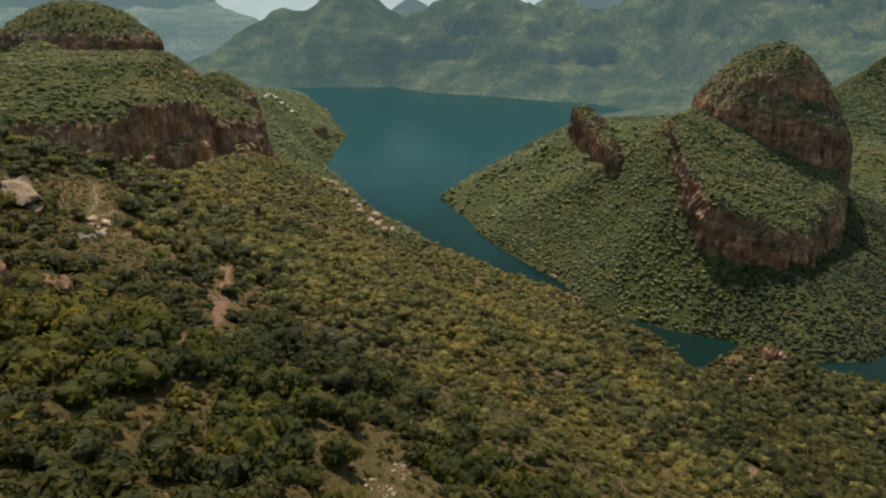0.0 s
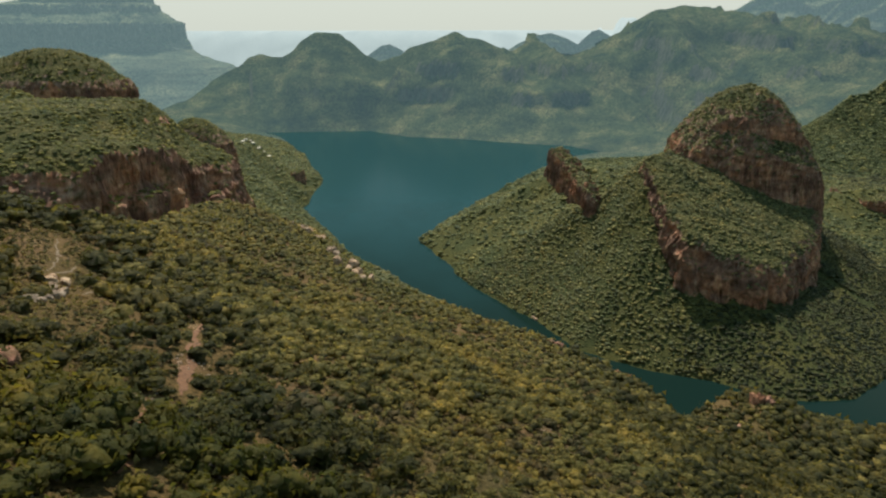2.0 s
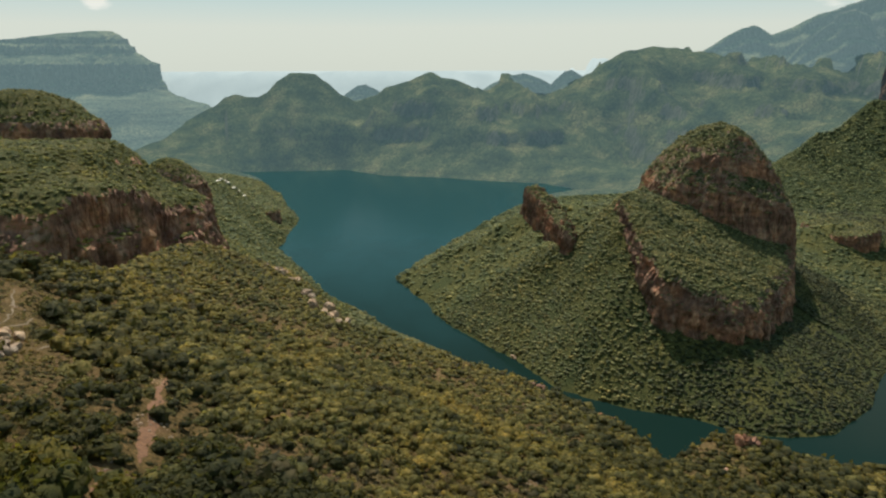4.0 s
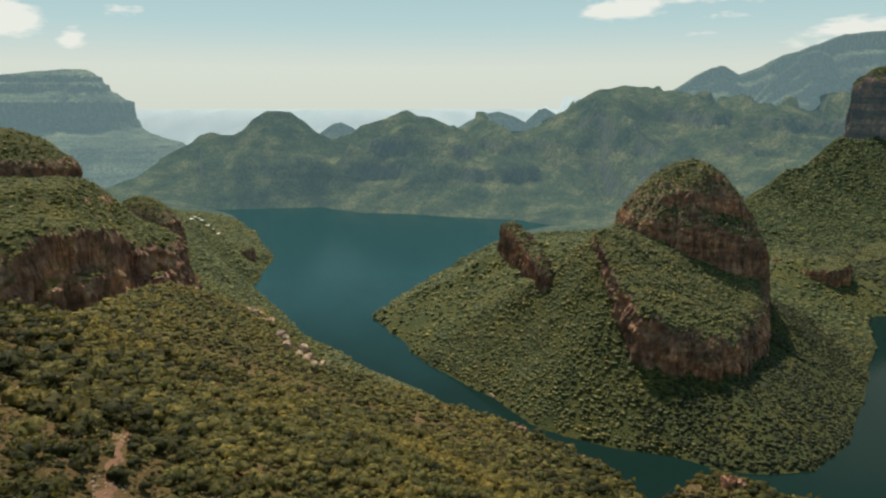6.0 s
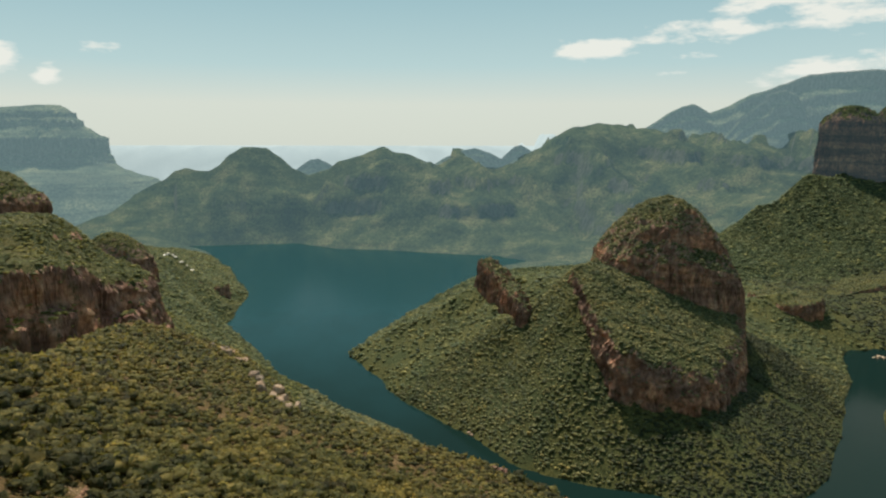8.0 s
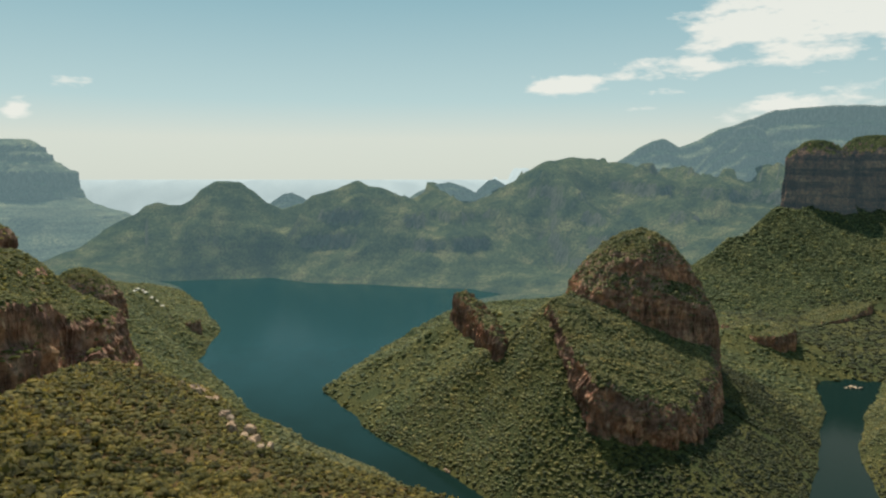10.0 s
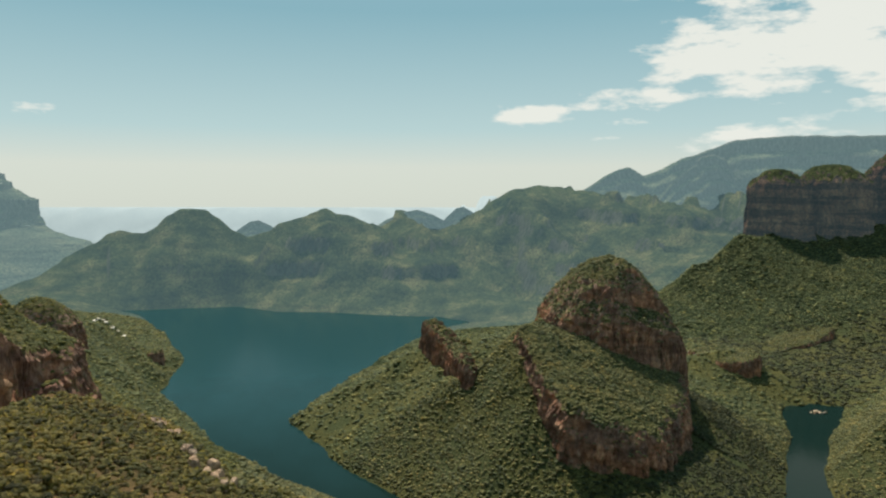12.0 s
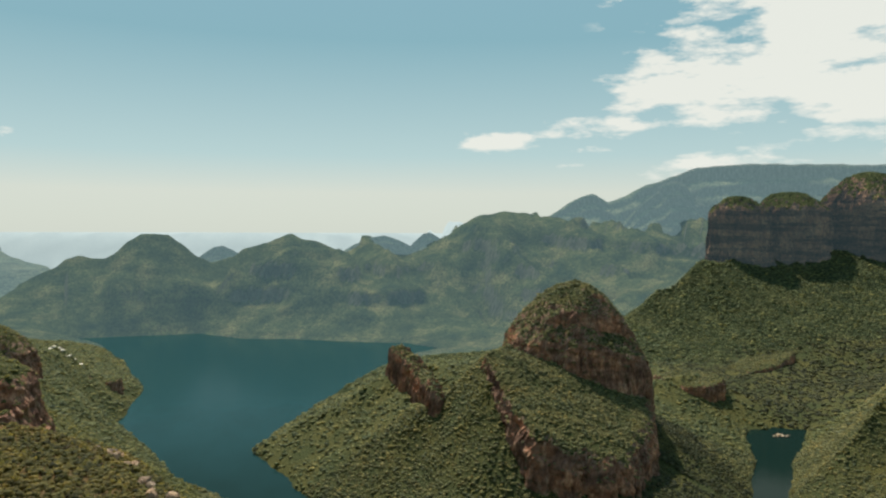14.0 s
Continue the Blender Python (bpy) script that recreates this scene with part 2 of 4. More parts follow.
GROUND = ground_material()
ROCK = rock_material("red sandstone", (0.1, 0.058, 0.043), (0.3, 0.155, 0.1), (0.54, 0.35, 0.225), 0.6)
BOULDER = rock_material("pale weathered boulder", (0.14, 0.105, 0.075), (0.34, 0.26, 0.185), (0.52, 0.43, 0.32), 0.15)
LEAF = leaf_material("bush leaves", (0.122, 0.11, 0.031), (0.216, 0.182, 0.048), (0.33, 0.262, 0.07))
DARK_LEAF = leaf_material("dark tree leaves", (0.05, 0.05, 0.012), (0.09, 0.082, 0.018), (0.16, 0.13, 0.026))
TREE_LEAF = leaf_material("tree leaves", (0.06, 0.064, 0.012), (0.105, 0.1, 0.016), (0.17, 0.14, 0.022), True)
def undergrowth_material():
    m, t, p = material("leaf litter and grass under the bush")
    n = noise_node(t, 0.3, 8, 0.7)
    tone = ramp(t, n, 0, [(0.35, (0.029, 0.034, 0.013)), (0.52, (0.056, 0.058, 0.021)), (0.7, (0.096, 0.086, 0.033))])
    wide = noise_node(t, 0.012, 6, 0.6)
    season = ramp(t, wide, 0, [(0.4, (0.8, 0.9, 0.85)), (0.65, (1.5, 1.3, 1.0))])
    c = mix(t, tone, season, 1.0, kind="MULTIPLY")
    c = steep_rock(t, c, (0.26, 0.15, 0.1), 0.26, 0.4)
    t.links.new(c.outputs[2], p.inputs["Base Color"])
    p.inputs["Roughness"].default_value = 0.95
    p.inputs["Specular IOR Level"].default_value = 0.1
    bump(t, p, n, 0, 0.9, 2.0)
    return m


UNDERGROWTH = undergrowth_material()


def meadow_material():
    m, t, p = material("yellow-green grass and low shrub")
    n = noise_node(t, 0.35, 9, 0.75)
    tone = ramp(t, n, 0, [(0.34, (0.035, 0.038, 0.015)), (0.5, (0.078, 0.072, 0.025)), (0.66, (0.145, 0.118, 0.045))])
    wide = noise_node(t, 0.02, 6, 0.65)
    stand = ramp(t, wide, 0, [(0.4, (0.55, 0.68, 0.6)), (0.55, (1, 1, 1)), (0.7, (1.3, 1.12, 0.9))])
    c = mix(t, tone, stand, 1.0, kind="MULTIPLY")
    c = steep_rock(t, c, (0.3, 0.18, 0.125), 0.5, 0.62)
    t.links.new(c.outputs[2], p.inputs["Base Color"])
    p.inputs["Roughness"].default_value = 0.95
    p.inputs["Specular IOR Level"].default_value = 0.1
    bump(t, p, n, 0, 1.0, 2.5)
    return m


MEADOW = meadow_material()
SLOPE_LEAF = leaf_material("canopy leaves", (0.142, 0.16, 0.074), (0.222, 0.222, 0.092), (0.335, 0.295, 0.116), leaf_scale=0.7)
LEFT_LEAF = leaf_material("leaves below the plateau", (0.135, 0.145, 0.042), (0.225, 0.217, 0.055), (0.34, 0.3, 0.072), leaf_scale=0.9)
RIVER_LEAF = leaf_material("darker leaves along the river", (0.046, 0.057, 0.026), (0.076, 0.083, 0.034), (0.118, 0.114, 0.044), leaf_scale=0.7)
# haze over the distance is put into these two greens: bluer, paler
FAR_LEAF = leaf_material("distant canopy with haze tint", (0.151, 0.184, 0.084), (0.219, 0.240, 0.100), (0.302, 0.300, 0.121), leaf_scale=0.4)
MID_LEAF = leaf_material("canopy across the water with haze tint", (0.130, 0.160, 0.070), (0.205, 0.224, 0.088), (0.312, 0.293, 0.109), leaf_scale=0.5)
DRY = leaf_material("dry grass", (0.06, 0.055, 0.015), (0.12, 0.095, 0.032), (0.2, 0.145, 0.06))
WATER = water_material()
# blue-green emission paints the haze on all of these but HAZY
FAR = distance_material("far slopes in painted haze", (0.02, 0.034, 0.024), (0.068, 0.082, 0.038), (0.17, 0.157, 0.076), (0.25, 0.42, 0.47), 0.15, 0.25)
FARTHEST = distance_material("distant mountains in painted blue haze", (0.055, 0.07, 0.055), (0.105, 0.12, 0.085), (0.18, 0.178, 0.112), (0.33, 0.51, 0.54), 0.245, 0.5)
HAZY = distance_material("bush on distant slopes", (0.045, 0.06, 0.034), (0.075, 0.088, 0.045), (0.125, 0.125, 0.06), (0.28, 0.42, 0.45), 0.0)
FAR_ROCK = distance_material("distant red rock in painted haze", (0.075, 0.042, 0.032), (0.21, 0.11, 0.075), (0.42, 0.25, 0.165), (0.25, 0.42, 0.47), 0.055, 0.9, True, False)
PLAIN = distance_material("pale plain in painted haze", (0.11, 0.13, 0.135), (0.13, 0.15, 0.15), (0.165, 0.18, 0.175), (0.6, 0.71, 0.7), 0.51, 0.0, False)
BARK, _t, _p = material("grey bark")
_p.inputs["Base Color"].default_value = (0.12, 0.09, 0.065, 1)
_p.inputs["Roughness"].default_value = 0.9


# ---------------------------------------------------------------- the lie of the land
def hash01(ix, iy, seed):
    h = (ix.astype(np.int64) * 374761393 + iy.astype(np.int64) * 668265263 + seed * 974634777) & 0x7FFFFFFF
    h = ((h ^ (h >> 13)) * 1274126177) & 0x7FFFFFFF
    return ((h ^ (h >> 16)) & 0xFFFFFF) / float(0xFFFFFF)


def value_noise(x, y, seed=0):
    ix, iy = np.floor(x), np.floor(y)
    fx, fy = x - ix, y - iy
    fx, fy = fx * fx * (3 - 2 * fx), fy * fy * (3 - 2 * fy)
    a, b = hash01(ix, iy, seed), hash01(ix + 1, iy, seed)
    c, d = hash01(ix, iy + 1, seed), hash01(ix + 1, iy + 1, seed)
    return (a * (1 - fx) + b * fx) * (1 - fy) + (c * (1 - fx) + d * fx) * fy


def fbm(x, y, size, octaves=5, seed=0, ridged=False):
    total, gain, weight = 0.0, 1.0, 0.0
    for k in range(octaves):
        n = value_noise(x / size, y / size, seed + 17 * k) * 2 - 1
        if ridged:
            n = 1 - 2 * np.abs(n)
        total, weight = total + gain * n, weight + gain
        size, gain = size * 0.49, gain * 0.52
    return total / weight


def smooth(a, b, v):
    u = np.clip((v - a) / (b - a), 0, 1)
    return u * u * (3 - 2 * u)


SHORE = [(-347, 2576), (-492, 3110), (-675, 3608), (-854, 3822), (-602, 3845), (-258, 3860), (-50, 3633), (171, 3570), (434, 3430),
         (685, 3315), (802, 3140), (593, 2988), (315, 2501), (95, 2055), (-7, 1812), (111, 1453), (210, 1271), (272, 1130), (377, 1048),
         (466, 1001), (530, 950), (638, 942), (751, 1029), (922, 1232), (1100, 1458), (1218, 1632), (1262, 1690), (1304, 1664), (1338, 1688), (1374, 1652), (1412, 1646), (1265, 1505),
         (1160, 1405), (1024, 1255), (900, 1060), (800, 850), (600, 740), (420, 720), (280, 850), (150, 1050), (0, 1250), (-107, 1462),
         (-213, 1810), (-358, 2119)]


def ridge_distance(x, y, line):
    """Metres to a ridge line, and the ridge's height at the nearest place."""
    best, high = np.full(x.shape, 1e9), np.zeros(x.shape)
    for (ax, ay, az), (bx, by, bz) in zip(line, line[1:]):
        dx, dy = bx - ax, by - ay
        u = np.clip(((x - ax) * dx + (y - ay) * dy) / (dx * dx + dy * dy), 0, 1)
        d = np.hypot(x - ax - u * dx, y - ay - u * dy)
        high = np.where(d < best, az + (0.4 * u + 0.6 * u * u * (3 - 2 * u)) * (bz - az), high)
        best = np.minimum(best, d)
    return best, high


ISLAND = [(-7, 1812, 4), (155, 1790, 86), (330, 1755, 172), (463, 1630, 215), (590, 1550, 255), (645, 1430, 225), (600, 1260, 125)]
BENCH_EDGE = [(485, 1560, 258), (521, 1500, 272), (450, 1430, 274), (426, 1340, 240), (424, 1270, 192)]
NECK = [(600, 1540, 235), (740, 1680, 130), (960, 1850, 96), (1130, 1850, 104), (1225, 1870, 104), (1393, 2000, 55)]
TALUS = [(1540, 2790, 175), (1720, 2850, 260), (1961, 2904, 385), (2400, 2990, 400), (2900, 2950, 430), (3600, 2800, 480)]
SPUR = [(1961, 2904, 380), (1850, 2500, 130), (1780, 2180, 55), (1600, 2050, 35)]
LEFT = [(-330, 690, 400), (-363, 800, 430), (-420, 1000, 410), (-560, 1254, 410), (-535, 1716, 270), (-560, 2390, 165), (-450, 2500, 60)]
LEFT_BACK = [(-363, 800, 430), (-700, 1250, 430), (-1300, 1500, 430), (-2200, 1800, 430)]
FAR_RANGE = [(-2600, 4250, 60), (-1476, 4300, 110), (-1319, 4300, 184), (-1209, 4310, 230), (-1035, 4320, 309), (-970, 4350, 364), (-923, 4350, 379), (-800, 4350, 360), (-736, 4350, 388), (-654, 4350, 468), (-590, 4350, 497), (-526, 4350, 503),
             (-463, 4350, 494), (-401, 4350, 452), (-291, 4350, 368), (-227, 4350, 335), (-112, 4350, 367), (-46, 4350, 418), (86, 4350, 450), (136, 4350, 474), (212, 4350, 500), (285, 4350, 467), (335, 4350, 465), (486, 4350, 405), (571, 4350, 376),
             (621, 4350, 416), (673, 4350, 444), (724, 4350, 438), (793, 4350, 391), (862, 4350, 357)]
FAR_EAST = [(862, 4350, 357), (932, 4350, 366), (1035, 4350, 416), (1139, 4350, 494), (1260, 4350, 568), (1382, 4350, 630), (1523, 4350, 642), (1648, 4350, 646), (1685, 4350, 636), (1700, 4350, 604), (1812, 4350, 626), (1867, 4350, 609),
            (2034, 4350, 568), (2088, 4350, 597), (2143, 4350, 596), (2258, 4350, 534), (2444, 4350, 569), (2498, 4350, 604), (2556, 4350, 587), (2900, 4200, 560), (3500, 3900, 600)]
EAST = [(860, 4350, 346), (1256, 4250, 566), (1480, 4250, 618), (1617, 4250, 630), (1670, 4250, 606), (1767, 4250, 613), (1938, 4000, 590),
            (2267, 3900, 604), (2900, 3700, 600), (3500, 3500, 620)]
EAST = [(1085, 1190, 105), (1235, 1225, 198), (1500, 1270, 330), (2600, 1420, 520)]
RIM = [(-82, 590), (-52, 500), (-32, 424), (-8, 462), (10, 466), (47, 468), (85, 462), (112, 468), (130, 432), (134, 380), (142, 335), (172, 385), (215, 420), (280, 420),
       (420, 380), (700, 200), (700, -900), (-1500, -900), (-600, 200), (-190, 245), (-136, 288), (-123, 325), (-128, 362), (-140, 430), (-152, 515), (-155, 600), (-140, 660), (-112, 655)]
PLATEAU = [(-272, 643), (-250, 685), (-236, 750), (-234, 800), (-240, 860), (-262, 930), (-360, 1010), (-600, 1050), (-1100, 900), (-1100, 485), (-590, 503),
           (-410, 570), (-322, 626)]


def area_distance(x, y, poly):
    """Metres to the edge of an area of the plan; negative inside."""
    best, inside = np.full(x.shape, 1e9), np.zeros(x.shape, bool)
    for (ax, ay), (bx, by) in zip(poly, poly[1:] + poly[:1]):
        dx, dy = bx - ax, by - ay
        u = np.clip(((x - ax) * dx + (y - ay) * dy) / (dx * dx + dy * dy), 0, 1)
        best = np.minimum(best, (x - ax - u * dx) ** 2 + (y - ay - u * dy) ** 2)
        inside ^= ((ay > y) != (by > y)) & (x < dx * (y - ay) / (dy + 1e-9) + ax)
    d = np.sqrt(best)
    return np.where(inside, -d, d)


def plateau_top(x, y, d):
    round_off = smooth(690, 780, y)
    return (424 + 27 * smooth(-10, 110, -d)) * (1 - round_off) + (398 + 52 * smooth(-6, 64, -d)) * round_off - smooth(840, 960, y) * 24


def land(x, y):
    """Height of the ground above the lake."""
    ds = area_distance(x, y, SHORE) + 10 * fbm(x, y, 90, 3, 5)
    up = np.maximum(ds, 0)
    gully = fbm(x, y, 260, 5, 3, True)
    h = 90 * up / (up + 900)
    for line, power in ((ISLAND, 1.0), (BENCH_EDGE, 1.0), (NECK, 1.0), (TALUS, 2.4), (SPUR, 2.2), (LEFT, 0.9), (LEFT_BACK, 0.8), (FAR_RANGE, 0.95), (FAR_EAST, 1.0), (EAST, 1.0)):
        dr, hr = ridge_distance(x, y, line)
        part = hr * (up / (up + dr + 1e-6)) ** power * np.exp(-(dr / (520.0 if line is EAST else 1500.0)) ** 2)
        h = np.maximum(h, part)
    h = h + 19 * gully * smooth(30, 200, up) * smooth(0, 150, h) * smooth(3300, 2900, y)
    # the shoulder round the foot of the peak
    out = np.maximum(0, np.hypot((x - 658) / 136, (y - 1475) / 122) - 1) * 129
    foot = 282 - 0.4 * (np.maximum(x, 505) - 522) + 0.1 * np.minimum(y - 1475, 0)
    fall = 0.84 + 0.45 * smooth(640, 760, x) + 0.35 * smooth(1500, 1620, y)
    h = np.maximum(h, (foot - fall * out + 5 * fbm(x, y, 40, 3, 51)) * smooth(0, 140, up))
    # the gully between the rock spur and the peak
    h = h - 28 * np.exp(-(ridge_distance(x, y, [(452, 1590, 0), (400, 1520, 0), (300, 1350, 0), (250, 1270, 0)])[0] / 50) ** 2) * smooth(20, 120, up)
    # spurs, gullies and broken cliff bands on the range beyond the lake
    back = smooth(2950, 3350, y)
    crest = np.minimum(ridge_distance(x, y, FAR_RANGE)[0], ridge_distance(x, y, FAR_EAST)[0])
    side = smooth(100, 320, crest) * smooth(-1000, -450, x) * smooth(10, 220, up) * back
    wx, wy = x + 110 * fbm(x, y, 420, 3, 4), y + 90 * fbm(x, y, 380, 3, 6)
    h = h + side * (150 * fbm(wx, wy * 0.45, 400, 2, 31, True) + 42 * fbm(wx, wy * 0.7, 150, 3, 33, True) + 7 * fbm(x, y, 45, 3, 35)) * smooth(0, 180, h)
    level = (h + 45 * fbm(x, y, 600, 3, 37)) / 118.0
    step = level - np.floor(level)
    broken = smooth(-0.05, 0.3, fbm(x, y, 260, 4, 39) + 0.2 * smooth(120, 420, h))
    h = h + 118 * 0.42 * (smooth(0.62, 0.9, step) - step) * side * broken * smooth(40, 160, h)
    # the red plateau: a flat top, a steep wall, then scree
    d = area_distance(x, y, PLATEAU) + 19 + 4 * fbm(x, y, 45, 3, 8)
    o = np.maximum(d, 0)
    h = np.maximum(h, plateau_top(x, y, d) - 3 - np.where(o < 28, 3.2 * o, 90 + 0.55 * (o - 28)))
    # the plain beyond the mountains
    h = np.where(y > 4500, np.maximum(h, 500 - 1.7 * np.maximum(0, 4860 - y)), h)
    # the hillside in front
    out = area_distance(x, y, RIM)
    near = 472 - 0.25 * y - 0.42 * x + 28 * np.exp(-((x - 215) ** 2 + (y - 395) ** 2) / 2600) + 0.5 * np.clip(x - 230, 0, 110)
    near = near + 5 * fbm(x, y, 80, 4, 9) * smooth(0, 60, np.abs(x) + np.abs(y))
    near = np.minimum(near, 520) - 1.0 * np.maximum(out, 0) - 0.004 * np.maximum(out, 0) ** 2
    h = np.maximum(h, near)
    h = h + 1.2 * fbm(x, y, 14, 3, 21) * smooth(0, 30, up)
    return np.where(ds > 0, np.maximum(h, np.minimum(up * 0.6, 6)), np.maximum(-25, ds * 0.5) - 0.6)


# ---------------------------------------------------------------- mesh tools
def mesh_object(name, verts, faces, mat, parent=None, label="", shade=False):
    me = bpy.data.meshes.new(name)
    verts, faces = np.asarray(verts, np.float32), np.asarray(faces, np.int32)
    n, k = len(faces), faces.shape[1]
    me.vertices.add(len(verts))
    me.vertices.foreach_set("co", verts.ravel())
    me.loops.add(n * k)
    me.loops.foreach_set("vertex_index", faces.ravel())
    me.polygons.add(n)
    me.polygons.foreach_set("loop_start", np.arange(0, n * k, k, dtype=np.int32))
    me.update(calc_edges=True)
    me.validate()
    me.polygons.foreach_set("use_smooth", np.full(len(me.polygons), shade))
    me.materials.append(mat)
    ob = new(name, me)
    if parent:
        ob.parent = parent
    if label:
        ob["label"] = label
    return ob


def grid_faces(rows, cols, wrap=False):
    a = np.arange(rows * cols).reshape(rows, cols)
    b = np.concatenate([a, a[:, :1]], 1) if wrap else a
    return np.stack([b[:-1, :-1], b[:-1, 1:], b[1:, 1:], b[1:, :-1]], -1).reshape(-1, 4)


def far_edge(x):
    """Where the hazy country beyond the lake begins."""
    return 2890 + np.clip(1.2 * (x - 1900), 0, 530) + 560 * smooth(-250, -350, x)


def build_ground():
    front = np.radians(np.linspace(-40, 53, 420))
    back = np.radians(np.linspace(53, 320, 70)[1:-1])
    ang = np.concatenate([front, back])
    rad = np.concatenate([[0.5], np.geomspace(15, 2900, 290), np.linspace(2915, 4480, 90), np.geomspace(4500, 5400, 14)])
    a, r = np.meshgrid(ang, rad)
    x, y = r * np.sin(a), r * np.cos(a) - 20
    z = land(x, y)
    ob = mesh_object("ground", np.stack([x, y, z], -1).reshape(-1, 3), grid_faces(len(rad), len(ang), True), GROUND, shade=True)
    faces = grid_faces(len(rad), len(ang), True)
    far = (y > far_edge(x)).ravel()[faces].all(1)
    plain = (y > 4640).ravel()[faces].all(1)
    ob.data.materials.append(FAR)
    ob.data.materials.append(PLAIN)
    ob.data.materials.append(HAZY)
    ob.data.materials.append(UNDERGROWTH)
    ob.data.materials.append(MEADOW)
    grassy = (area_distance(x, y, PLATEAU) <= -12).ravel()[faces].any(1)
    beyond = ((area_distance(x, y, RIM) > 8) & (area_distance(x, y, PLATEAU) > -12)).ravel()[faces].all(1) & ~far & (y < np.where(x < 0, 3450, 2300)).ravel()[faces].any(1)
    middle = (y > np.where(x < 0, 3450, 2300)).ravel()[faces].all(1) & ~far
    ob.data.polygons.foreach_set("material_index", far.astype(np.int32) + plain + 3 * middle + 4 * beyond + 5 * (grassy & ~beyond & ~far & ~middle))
    return tagged(ob, "bush-covered canyon slopes of soil and dry grass", "ground", kind="structure")


build_ground()
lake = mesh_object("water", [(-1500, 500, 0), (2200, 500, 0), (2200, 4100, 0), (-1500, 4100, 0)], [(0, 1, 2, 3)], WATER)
tagged(lake, "deep teal lake winding between the hills", "water", kind="structure")


# ---------------------------------------------------------------- rock forms
def empty(name, place, label, category, group="", kind=""):
    return tagged(new(name), label, category, group, kind)


CAPS = []       # bushy tops: rows of points, to be planted later


def inside_ellipse(x, y, cx, cy, rx, ry, turn=0.0):
    """Rough metres in from the edge of an ellipse; negative outside."""
    c, k = math.cos(turn), math.sin(turn)
    u, v = (x - cx) * c + (y - cy) * k, (y - cy) * c - (x - cx) * k
    return (1 - np.hypot(u / rx, v / ry)) * min(rx, ry)


def crags(x, y, seed, wide=8.0, ribs=4.0, size=1.0):
    """How far a cliff's edge wanders: bays and headlands, upright ribs and clefts, small facets."""
    return wide * fbm(x, y, 55 * size, 3, seed) + ribs * fbm(x, y, 17 * size, 3, seed + 1, True) + 0.35 * ribs * fbm(x, y, 6 * size, 2, seed + 2)


def carve(x, y, z, weigh, gx, gy, step):
    """Beds, blocks and clefts that stand proud of one another on a wall."""
    k = step / 2.3
    out = 0.8 * fbm(x + 0.9 * z, y + 0.6 * z, 24 * k, 3, 301) + 0.9 * fbm(x - 0.8 * z, y + 0.5 * z, 11 * k, 3, 303, True) + 0.7 * fbm(z + 0.15 * x, 0.1 * y, 8.0 * k, 3, 305)
    return x - gx * weigh * out, y - gy * weigh * out


